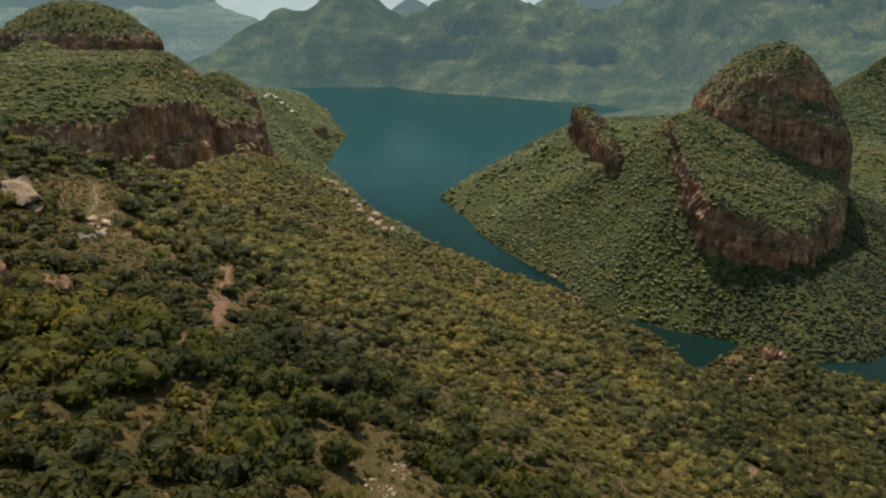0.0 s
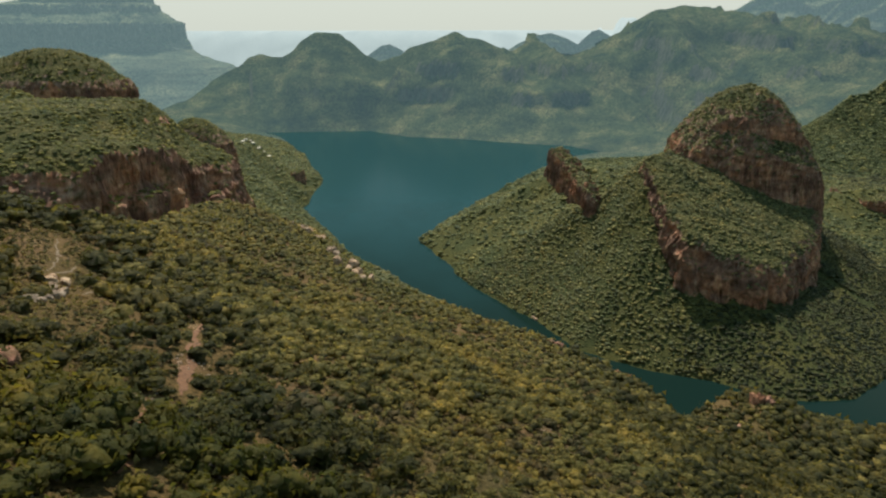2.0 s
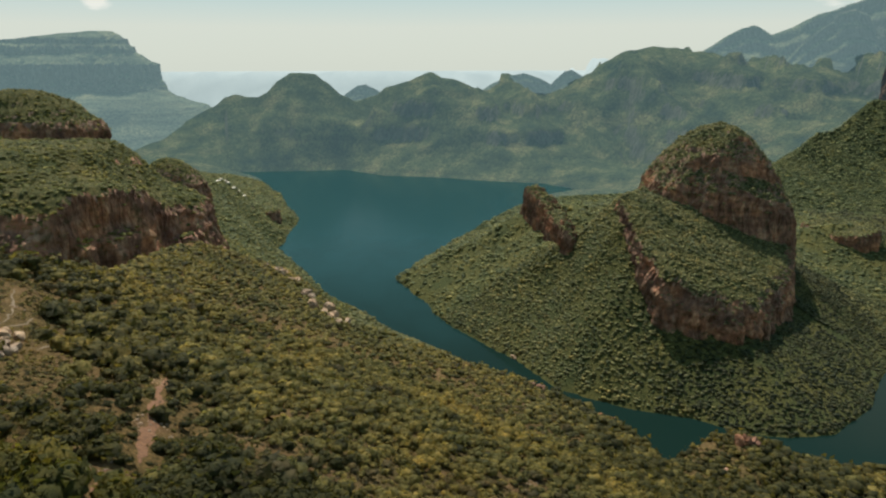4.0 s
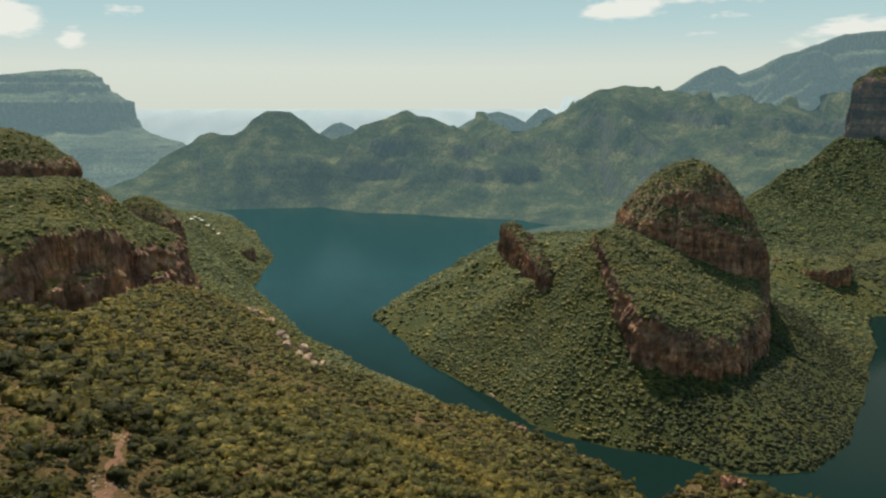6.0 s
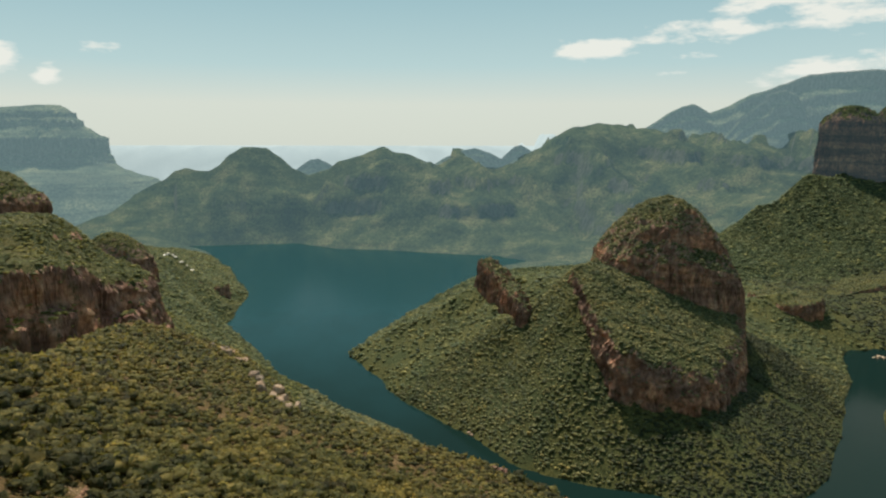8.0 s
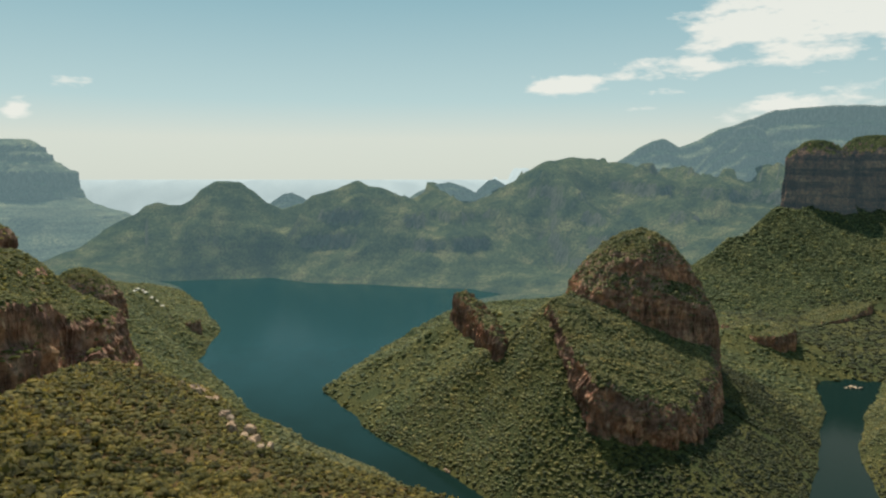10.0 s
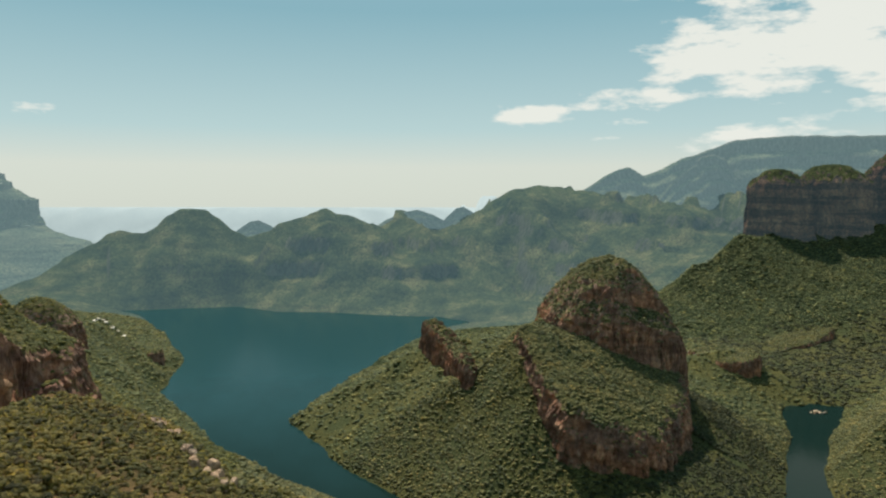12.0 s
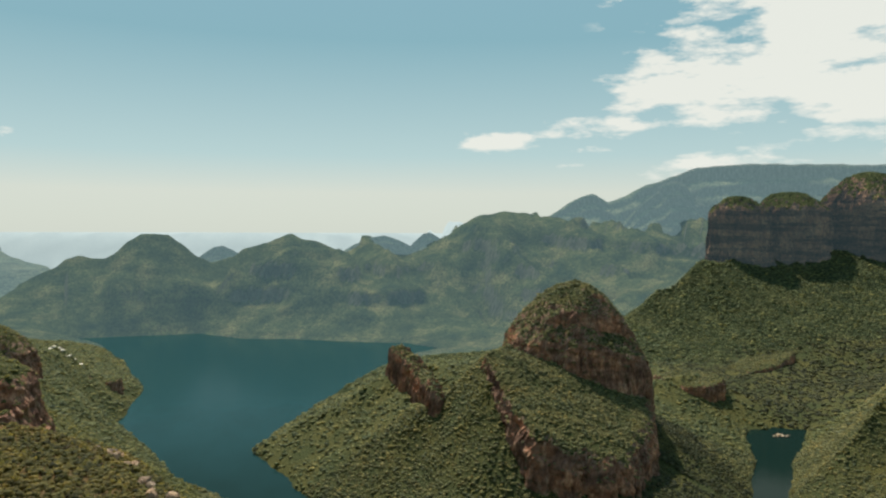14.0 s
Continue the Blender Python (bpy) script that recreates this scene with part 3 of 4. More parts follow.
def massif(thing, box, step, height, rock, green, names, plants=0.6, strata=4.0, steep=0.6, split=None):
    """High ground on a fine grid that rises out of the land: bare rock where it is steep, green cover where it lies flatter.
    names: cliff, its label, cover, its label, for each zone; split tells the zone."""
    x0, x1, y0, y1 = box
    xs, ys = np.arange(x0, x1 + step, step), np.arange(y0, y1 + step, step)
    x, y = np.meshgrid(xs, ys)
    z, low = height(x, y), land(x, y)
    gy, gx = np.gradient(z, step)
    tilt = np.hypot(gx, gy) + 1e-6
    weigh, gx, gy = strata * smooth(0.9, 2.6, tilt), gx / tilt, gy / tilt
    px, py = carve(x, y, z, weigh, gx, gy, step)
    points = np.stack([px, py, z], -1)
    faces = grid_faces(len(ys), len(xs))
    flat = points.reshape(-1, 3)
    n = np.cross(flat[faces[:, 2]] - flat[faces[:, 0]], flat[faces[:, 3]] - flat[faces[:, 1]])
    level = np.abs(n[:, 2]) / (np.linalg.norm(n, axis=1) + 1e-9)
    mid = flat[faces].mean(1)
    seen = ((z - low).ravel()[faces] > -4).any(1)
    bare = level < steep + 0.12 * fbm(mid[:, 0] + mid[:, 2], mid[:, 1] - mid[:, 2], 14.0, 3, 311)
    # scattered scraps of green count as rock; each larger patch of cover is a part of its own
    rows, cols = len(ys) - 1, len(xs) - 1
    zone = split(mid[:, 0], mid[:, 1]).astype(int) if split else np.zeros(len(faces), int)
    patch = np.zeros(len(faces), int)
    todo = seen & ~bare
    found = 0
    for first in np.flatnonzero(todo):
        if patch[first]:
            continue
        found += 1
        patch[first], stack, members = found, [first], []
        while stack:
            f = stack.pop()
            members.append(f)
            r, c = divmod(f, cols)
            for g, ok in ((f - 1, c > 0), (f + 1, c < cols - 1), (f - cols, r > 0), (f + cols, r < rows - 1)):
                if ok and todo[g] and not patch[g] and zone[g] == zone[first]:
                    patch[g] = found
                    stack.append(g)
        if len(members) < 90:
            patch[members] = -1
    for k, (cliff, cliff_label, cover, cover_label) in enumerate(names):
        pieces = [(cliff, cliff_label, rock, seen & (patch < 1))] + [(cover, cover_label, green, patch == p) for p in np.unique(patch[(patch > 0) & (zone == k)])]
        for part, label, mat, pick in pieces:
            f = faces[pick & (zone == k)]
            if len(f) < 4:
                continue
            if part == cover:
                used, f = np.unique(f, return_inverse=True)
                mesh_object(part, flat[used], f.reshape(-1, 4), mat, thing, label, True)
                continue
            # the walls are cut finer than the grid
            m = 3 if step < 4 else 2
            u, v = (q.ravel() for q in np.meshgrid(np.linspace(0, 1, m + 1), np.linspace(0, 1, m + 1)))
            blend = np.stack([(1 - u) * (1 - v), u * (1 - v), u * v, (1 - u) * v])
            rx, ry, rz, rw, rgx, rgy = (np.einsum("nc,cp->np", q.ravel()[f], blend).ravel() for q in (x, y, z, weigh, gx, gy))
            key, first, f2 = np.unique(np.round(np.stack([rx, ry, rz], -1), 2), axis=0, return_index=True, return_inverse=True)
            qx, qy = carve(rx[first], ry[first], rz[first], rw[first], rgx[first], rgy[first], step)
            f2 = f2.reshape(len(f), (m + 1) ** 2)[:, grid_faces(m + 1, m + 1)].reshape(-1, 4)
            mesh_object(part, np.stack([qx, qy, rz[first]], -1), f2, mat, thing, label)
    CAPS.append((px, py, np.where(z > low - 0.5, z, -50.0), plants))


def mountain(name, crest, run, base, mat, label, seed, terrace=0.75):
    """A far mountain: a crest line from which terraced, gullied sides fall to the base on both sides."""
    cr = np.array(crest, float)
    at = np.concatenate([[0], np.cumsum(np.hypot(np.diff(cr[:, 0]), np.diff(cr[:, 1])))])
    s = np.linspace(0, at[-1], int(np.clip(at[-1] / 12, 60, 240)))
    cx, cy, cz = (np.interp(s, at, cr[:, i]) for i in range(3))
    cz = cz + 7 * fbm(s, s * 0, 90, 4, seed)
    v = np.concatenate([np.linspace(-1, 0, 12)[:-1], np.linspace(0, 1, 90)])
    V, S = np.meshgrid(v, s, indexing="ij")
    side = np.abs(V)
    wall = np.clip(side + 0.05 * fbm(S, V * 500, 260, 4, seed + 2) * smooth(0, 0.1, side), 0, 1)
    # cliffs between sloping benches
    fall = np.interp(wall, [0, 0.03, 0.06, 0.13, 0.16, 0.25, 0.28, 0.42, 0.45, 0.6, 0.62, 1], 1 - np.array([0, 0.03, 0.13, 0.18, 0.3, 0.36, 0.46, 0.56, 0.66, 0.76, 0.8, 1]))
    fall = terrace * fall + (1 - terrace) * (1 - wall ** 0.8)
    x = cx[None, :] + 30 * fbm(S, V * 900, 200, 4, seed + 5, True) * side
    y = cy[None, :] - V * run - min(1, run / 500) * (110 * fbm(S, V * 300, 300, 5, seed + 7, True) + 30 * fbm(S, V * 200, 70, 3, seed + 9)) * smooth(0, 0.25, side)
    z = base + (cz[None, :] - base) * np.where(side < 1e-6, 1.0, fall)
    ob = mesh_object(name, np.stack([x, y, z], -1).reshape(-1, 3), grid_faces(len(v), len(s)), mat, shade=True)
    return tagged(ob, label, "mountain")


# the peak: a steep bench on a broad lower block, a domed crag standing on it
LOWER = [(430, 1400), (424, 1300), (426, 1225), (444, 1162), (495, 1128), (560, 1114), (616, 1128), (664, 1180), (722, 1255), (778, 1330), (810, 1420), (808, 1500), (720, 1575), (580, 1575), (490, 1470)]
UPPER = [(512, 1436), (552, 1386), (610, 1357), (660, 1346), (712, 1344), (772, 1364), (812, 1424), (820, 1500), (790, 1570), (700, 1606), (600, 1596), (528, 1534)]

CLEFTS = [(574, 1112, 15), (612, 1124, 11), (520, 1120, 9), (655, 1170, 14), (468, 1145, 10)]


def peak_height(x, y):
    bench = 240 - 0.33 * (x - 600) + 0.2 * np.minimum(x - 560, 0) + 0.45 * (np.minimum(y, 1395) - 1350) - 0.25 * np.maximum(y - 1430, 0) + 6 * fbm(x, y, 50, 3, 204) + 2 * fbm(x, y, 14, 2, 205)
    inside = -area_distance(x, y, LOWER) + crags(x, y, 210, 13, 3.5)
    for cx, cy, deep in CLEFTS:
        inside = inside - deep * np.exp(-((x - cx) / 5.5) ** 2 - ((y - cy) / 24) ** 2)
    h = bench - np.interp(inside, [-40, -12, -4, 0, 2, 7, 10, 20], [330, 170, 96, 60, 36, 27, 9, 0])
    inside = -area_distance(x, y, UPPER) + crags(x, y, 220, 12, 4) + 9 * smooth(690, 580, x) * fbm(x, y, 24, 2, 228, True)
    base = 240 - 0.33 * (x - 600) + 0.2 * (y - 1350)
    low = 24 + 40 * smooth(545, 660, x) + 14 * fbm(x, y, 60, 2, 225)
    deep = inside - 5 + 16 * fbm(x, y, 42, 4, 226)
    rise = np.where(inside < 5, low * np.interp(inside, [-3, 0, 1.5, 5], [-1, 0, 0.7, 1]), low + np.interp(deep, [-16, 0, 2, 34, 36.5, 74, 77, 125], [-12, 0, 8, 40, 62, 96, 116, 160]))
    dome = np.interp(x, [495, 521, 535, 570, 600, 648, 682, 714, 742, 762, 785, 802, 822], [250, 278, 316, 358, 388, 411, 414, 398, 364, 330, 268, 224, 150])
    dome = dome - 0.35 * np.maximum(0, np.abs(y - 1490) - 25) + 9 * fbm(x, y, 34, 4, 227, True) - 6
    return np.where(inside > -3, np.maximum(h, np.minimum(dome, base + rise)), h)


peak = empty("rock_peak", (0, 0, 0), "tall red sandstone peak with bushy green top on the peninsula", "rock peak")
massif(peak, (390, 850, 1085, 1625), 2.3, peak_height, ROCK, MEADOW, [("lower_cliff", "", "bench", "sloping bench of green bush"), ("upper_cliff", "", "cap", "bushy green cap")],
       split=lambda x, y: area_distance(x, y, UPPER) < 6, steep=0.46)

RONDAVELS = "round rock towers on the ridge"


def tower_height(cx, cy, r, rim, dome, seed):
    def height(x, y):
        inside = inside_ellipse(x, y, cx, cy, r, r * 0.85) + crags(x, y, seed, 30, 13, 1.9)
        deep = np.clip(inside / (0.85 * r), 0, 1)
        return rim + dome * (1 - (1 - deep) ** 2.2) - np.interp(inside, [-90, -40, -18, -9, -5, -3, 0, 4, 12], [420, 330, 260, 205, 150, 140, 40, 12, 0]) + 4 * fbm(x, y, 60, 3, seed + 5)
    return height


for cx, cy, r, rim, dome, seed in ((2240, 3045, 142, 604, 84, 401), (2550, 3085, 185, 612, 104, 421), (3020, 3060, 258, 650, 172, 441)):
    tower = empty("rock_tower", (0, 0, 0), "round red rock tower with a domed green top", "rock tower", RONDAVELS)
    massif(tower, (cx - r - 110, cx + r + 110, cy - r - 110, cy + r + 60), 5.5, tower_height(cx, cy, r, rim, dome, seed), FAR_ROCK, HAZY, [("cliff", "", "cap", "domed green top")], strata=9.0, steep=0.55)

# flat-topped hills, humps and bluffs: middle, half sizes, turn, foot, height of the wall, height of the dome on it
for name, label, kind_of, cx, cy, rx, ry, turn, foot, wall, dome, lean, step in (
        ("rock_mesa", "low flat-topped hill with a dark cliff band", "mesa", -612, 1275, 124, 92, 0.1, 408, 30, 56, -0.02, 2.6),
        ("rock_hump", "dark wooded hump of rock above the lake", "rock hump", -518, 1722, 72, 70, 0.0, 262, 9, 56, -0.1, 2.6),
        ("rock_bluff", "dark rock bluff rising out of the bush", "rock bluff", 1722, 2235, 165, 80, 0.3, 18, 42, 6, 0.15, 4.0),
        ("rock_bluff", "small dark bluff above the water", "rock bluff", -418, 2440, 26, 34, 0.3, 26, 34, 6, 0.2, 2.6)):
    def hill(x, y):
        inside = inside_ellipse(x, y, cx, cy, rx, ry, turn) + crags(x, y, int(cx + cy) % 97, 9, 4)
        deep = np.clip(inside / min(rx, ry), 0, 1)
        return foot + lean * (x - cx) + wall + dome * (1 - (1 - deep) ** 1.9) - np.interp(inside, [-20, -3, 0, 3, 7], [90 + wall, 12 + wall, wall, 0.25 * wall, 0]) + 2 * fbm(x, y, 25, 3, 333)
    massif(empty(name, (0, 0, 0), label, kind_of), (cx - rx - 25, cx + rx + 25, cy - ry - 25, cy + ry + 25), step, hill, ROCK, MEADOW, [("cliff", "", "cap", "bushy green top")], steep=0.38 if wall < 35 else 0.6)

TERRACE = [(1128, 1860), (1150, 1796), (1200, 1776), (1262, 1784), (1294, 1816), (1300, 1900), (1240, 1985), (1140, 1965)]


def terrace_height(x, y):
    inside = -area_distance(x, y, TERRACE) + crags(x, y, 340, 9, 4)
    return 98 + 0.1 * (x - 1200) + 0.04 * (y - 1800) - np.interp(inside, [-25, -6, 0, 3, 8], [190, 95, 62, 14, 0]) + 3 * fbm(x, y, 30, 3, 343)


massif(empty("rock_bluff", (0, 0, 0), "yellow-green terrace that ends in a dark cliff", "rock bluff"), (1100, 1330, 1745, 2010), 2.8, terrace_height, ROCK, MEADOW, [("cliff", "", "cap", "grassy terrace")])

SPINE = [(312, 1775), (334, 1796), (362, 1780), (374, 1700), (376, 1600), (374, 1520), (370, 1450), (354, 1430), (338, 1444), (334, 1520), (332, 1600), (326, 1690)]


def spine_height(x, y):
    crest = np.interp(y, [1430, 1465, 1550, 1650, 1750, 1800], [188, 200, 206, 214, 230, 236])
    inside = -area_distance(x, y, SPINE) + crags(x, y, 350, 5, 6, 0.7)
    return crest + 14 * fbm(x, y, 26, 3, 353, True) - np.interp(inside, [-20, -6, 0, 3, 7], [170, 96, 52, 12, 0])


massif(empty("rock_spur", (0, 0, 0), "row of upright rock pillars down the ridge", "rocks"), (290, 410, 1400, 1815), 2.0, spine_height, ROCK, MEADOW, [("pillar", "", "cap", "bush between the pillars")])


def plateau_height(x, y):
    hollow = 16 * np.exp(-((x + 258) ** 2 + (y - 648) ** 2) / 260.0) + 10 * np.exp(-((x + 236) ** 2 + (y - 742) ** 2) / 300.0)
    d = area_distance(x, y, PLATEAU)
    inside = -d + crags(x, y, 360, 17, 4.5) - hollow
    ramp_way = 1 + 5 * smooth(-0.08, 0.22, fbm(x, y, 75, 3, 366)) * (1 - smooth(0, 10, hollow))
    inside = np.where(inside < 6, 6 - (6 - inside) / ramp_way, inside)
    ledge = 4 + 16 * smooth(-0.2, 0.4, fbm(x, y, 60, 2, 365))
    drop = 2.5 * np.maximum(0, d - 26) + np.interp(inside, [0, 2.5, 5, 12], [40, 14, 5, 0]) + np.where(inside < 0, np.interp(-inside - ledge, [-30, 0, 4, 8, 40], [-8, 6, 36, 48, 170]), 0) * smooth(0, -3, inside)
    return plateau_top(x, y, d + 15 + 4 * fbm(x, y, 45, 3, 8)) + 1.5 - drop + 2.5 * fbm(x, y, 20, 3, 367)


massif(empty("cliff", (0, 0, 0), "broken red cliffs round a grassy plateau", "cliff"), (-480, -170, 490, 1040), 2.5, plateau_height, ROCK, MEADOW, [("rock_face", "", "plateau_top", "grass and bush on the plateau")], plants=0.4)

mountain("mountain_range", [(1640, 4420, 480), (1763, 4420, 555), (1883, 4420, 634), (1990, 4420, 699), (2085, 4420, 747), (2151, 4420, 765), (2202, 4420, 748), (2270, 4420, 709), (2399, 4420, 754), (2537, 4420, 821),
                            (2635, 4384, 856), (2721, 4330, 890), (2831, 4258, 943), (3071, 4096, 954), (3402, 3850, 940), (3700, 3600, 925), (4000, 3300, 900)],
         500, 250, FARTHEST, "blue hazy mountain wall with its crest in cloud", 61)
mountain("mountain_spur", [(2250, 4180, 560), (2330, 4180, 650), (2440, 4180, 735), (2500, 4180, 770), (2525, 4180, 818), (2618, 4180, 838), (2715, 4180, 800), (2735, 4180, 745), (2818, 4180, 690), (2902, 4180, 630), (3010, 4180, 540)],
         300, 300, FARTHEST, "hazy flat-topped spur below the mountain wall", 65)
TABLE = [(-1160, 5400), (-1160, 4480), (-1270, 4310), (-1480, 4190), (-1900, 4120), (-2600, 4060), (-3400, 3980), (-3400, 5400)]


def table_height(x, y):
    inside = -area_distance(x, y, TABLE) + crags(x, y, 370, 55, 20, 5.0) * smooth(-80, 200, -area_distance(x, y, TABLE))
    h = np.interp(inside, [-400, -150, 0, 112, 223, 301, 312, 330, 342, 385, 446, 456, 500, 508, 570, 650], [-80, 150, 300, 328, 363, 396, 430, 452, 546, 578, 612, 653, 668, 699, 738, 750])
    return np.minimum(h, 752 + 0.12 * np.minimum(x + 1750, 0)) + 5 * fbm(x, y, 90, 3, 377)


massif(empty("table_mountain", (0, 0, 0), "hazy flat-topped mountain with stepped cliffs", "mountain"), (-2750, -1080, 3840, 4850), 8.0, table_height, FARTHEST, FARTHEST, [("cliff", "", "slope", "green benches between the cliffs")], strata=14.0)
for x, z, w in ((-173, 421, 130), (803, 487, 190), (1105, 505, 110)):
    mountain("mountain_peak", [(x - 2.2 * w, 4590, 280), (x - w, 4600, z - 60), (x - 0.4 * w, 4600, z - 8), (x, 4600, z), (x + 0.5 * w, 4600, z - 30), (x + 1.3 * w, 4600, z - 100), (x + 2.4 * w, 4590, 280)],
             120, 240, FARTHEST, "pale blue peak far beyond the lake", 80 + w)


# ---------------------------------------------------------------- plants
def blob(rng, flat=0.75):
    """A lump of twenty facets."""
    bm = bmesh.new()
    bmesh.ops.create_icosphere(bm, subdivisions=1, radius=1.0)
    v = np.array([p.co for p in bm.verts])
    f = np.array([[q.index for q in p.verts] for p in bm.faces])
    bm.free()
    f = f[v[f].mean(1)[:, 2] > -0.55]
    v = v * (1 + rng.uniform(-0.42, 0.42, (len(v), 1)))
    return v * (1, 1, flat), f


def leaf_cards(rng, centres, radii, count, size):
    """Small tilted leaf sprays over a few lumps."""
    c = rng.integers(0, len(centres), count)
    d = rng.normal(size=(count, 3))
    d[:, 2] = np.abs(d[:, 2]) * 0.9 - 0.25
    d /= np.linalg.norm(d, axis=1)[:, None]
    at = centres[c] + d * radii[c][:, None] * rng.uniform(0.85, 1.18, (count, 1))
    side = np.cross(d, rng.normal(size=(count, 3)))
    side /= np.linalg.norm(side, axis=1)[:, None]
    up = np.cross(d, side) + 0.7 * d * rng.uniform(-1, 1, (count, 1))
    s = size * rng.uniform(0.6, 1.3, (count, 1))
    v = np.concatenate([at - side * s * 0.5, at + side * s * 0.5, at + up * s], 0)
    f = np.stack([np.arange(count), np.arange(count) + count, np.arange(count) + 2 * count], 1)
    return v, f


def crown(rng, lumps, cards, card):
    """A crown one metre in radius, resting at its own origin's height."""
    vs, fs, cs, rs, n = [], [], [], [], 0
    core = 0.78 if cards > 50 else 1.0
    for i in range(lumps):
        v, f = blob(rng)
        r = rng.uniform(0.36, 0.58) if lumps > 1 else 0.95
        a, q = rng.uniform(0, 2 * np.pi), (rng.uniform(0.15, 0.6) if lumps > 1 else 0)
        c = np.array([q * np.cos(a), q * np.sin(a), rng.uniform(0.25, 0.75)])
        vs.append(v * r * core + c), fs.append(f + n), cs.append(c), rs.append(r)
        n += len(v)
    if cards:
        v, f = leaf_cards(rng, np.array(cs), np.array(rs), cards, card)
        vs.append(v), fs.append(f + n)
    return np.concatenate(vs), np.concatenate(fs)


def slope_at(x, y, step):
    return np.hypot(land(x + step, y) - land(x - step, y), land(x, y + step) - land(x, y - step)) / (2 * step)


def scatter_points(rng, x0, x1, y0, y1, gap, keep):
    gx, gy = np.meshgrid(np.arange(x0, x1, gap), np.arange(y0, y1, gap))
    loose = 0.9 if gap > 4 else 0.55
    x = gx.ravel() + rng.uniform(-loose, loose, gx.size) * gap
    y = gy.ravel() + rng.uniform(-loose, loose, gx.size) * gap
    m = keep(x, y)
    return x[m], y[m]


def thicket(name, rng, templates, x, y, z, size, mat, label, height=1.0):
    """Many plants joined into one mesh."""
    vs, fs, n = [], [], 0
    pick = rng.integers(0, len(templates), len(x))
    for i, (tv, tf) in enumerate(templates):
        m = pick == i
        k = int(m.sum())
        if not k:
            continue
        a = rng.uniform(0, 2 * np.pi, k)
        s = size[m]
        tall = s * rng.uniform(0.7, 1.1, k) * (height if np.ndim(height) == 0 else height[m])
        X = (tv[None, :, 0] * np.cos(a)[:, None] - tv[None, :, 1] * np.sin(a)[:, None]) * s[:, None] + x[m][:, None]
        Y = (tv[None, :, 0] * np.sin(a)[:, None] + tv[None, :, 1] * np.cos(a)[:, None]) * s[:, None] + y[m][:, None]
        Z = tv[None, :, 2] * tall[:, None] + z[m][:, None]
        vs.append(np.stack([X, Y, Z], -1).reshape(-1, 3))
        fs.append((tf[None] + (np.arange(k) * len(tv))[:, None, None]).reshape(-1, 3) + n)
        n += k * len(tv)
    ob = mesh_object(name, np.concatenate(vs), np.concatenate(fs), mat, shade=True)
    return tagged(ob, label, "bushes", kind="stuff")


def wedge(x, y):
    a = np.degrees(np.arctan2(x, y + 20))
    return (a > -37) & (a < 50)


RNG = np.random.default_rng(7)
FULL = [crown(RNG, 5, 108, 0.21) for _ in range(8)]
LEAFY = [crown(RNG, 3, 30, 0.31) for _ in range(8)]
PLAINER = [crown(RNG, 2, 3, 0.45) for _ in range(6)]
TUFT = [leaf_cards(RNG, np.array([[0, 0, 0.1]]), np.array([0.6]), 9, 1.0) for _ in range(5)]
LOW = [crown(RNG, 1, 0, 0) for _ in range(12)]


# worn tracks and washed-out gullies on the hillside
TRAILS = [[(-121, 246), (-113, 228), (-105, 207)], [(-104, 206), (-104, 223)], [(-89, 192), (-94, 213), (-97, 227)], [(-97, 234), (-92, 224)],
          [(-43, 100), (-47, 113), (-52, 133)], [(-65, 207), (-54, 163), (-49, 141)], [(100, 193), (89, 170)]]


def soil_material(name, dark, light):
    m, t, p = material(name)
    n = noise_node(t, 1.1, 8, 0.7)
    tone = ramp(t, n, 0, [(0.35, dark), (0.65, light)])
    link(t, tone, 0, p, "Base Color")
    p.inputs["Roughness"].default_value = 0.95
    bump(t, p, n, 0, 0.8, 0.3)
    return m


RED_SOIL = soil_material("red washed soil", (0.075, 0.032, 0.011), (0.19, 0.086, 0.034))
PALE_SOIL = soil_material("pale trodden earth", (0.11, 0.075, 0.04), (0.2, 0.142, 0.082))


def track(points, width, mat, label, seed):
    """A narrow strip of bare earth that lies on the ground."""
    p = np.array(points, float)
    at = np.concatenate([[0], np.cumsum(np.hypot(np.diff(p[:, 0]), np.diff(p[:, 1])))])
    u = np.linspace(0, at[-1], int(at[-1] / 0.8) + 3)
    x, y = np.interp(u, at, p[:, 0]), np.interp(u, at, p[:, 1])
    x, y = x + 1.6 * fbm(u, u * 0, 9, 3, seed), y + 1.6 * fbm(u, u * 0, 9, 3, seed + 4)
    tx, ty = np.gradient(x), np.gradient(y)
    k = np.hypot(tx, ty)
    half = 0.5 * width * (1 + 0.8 * fbm(u, u * 0, 5, 3, seed + 7)) * np.minimum(1, 6 * np.minimum(u, at[-1] - u) / at[-1] + 0.15)
    side = np.array([-1.0, -0.4, 0.4, 1.0])[:, None]
    X, Y = x + side * half * -ty / k, y + side * half * tx / k
    Z = land(X, Y) + np.array([0.02, 0.14, 0.14, 0.02])[:, None]
    ob = mesh_object("dirt_track", np.stack([X, Y, Z], -1).reshape(-1, 3), grid_faces(4, len(u)), mat, shade=True)
    return tagged(ob, label, "dirt track", kind="structure")


for i, trail in enumerate(TRAILS):
    if i in (4, 5, 6):
        track(trail, 2.2, RED_SOIL, "red soil washed bare between bushes", 200 + i)
    else:
        track(trail, 0.6, PALE_SOIL, "pale worn track across the hillside", 200 + i)


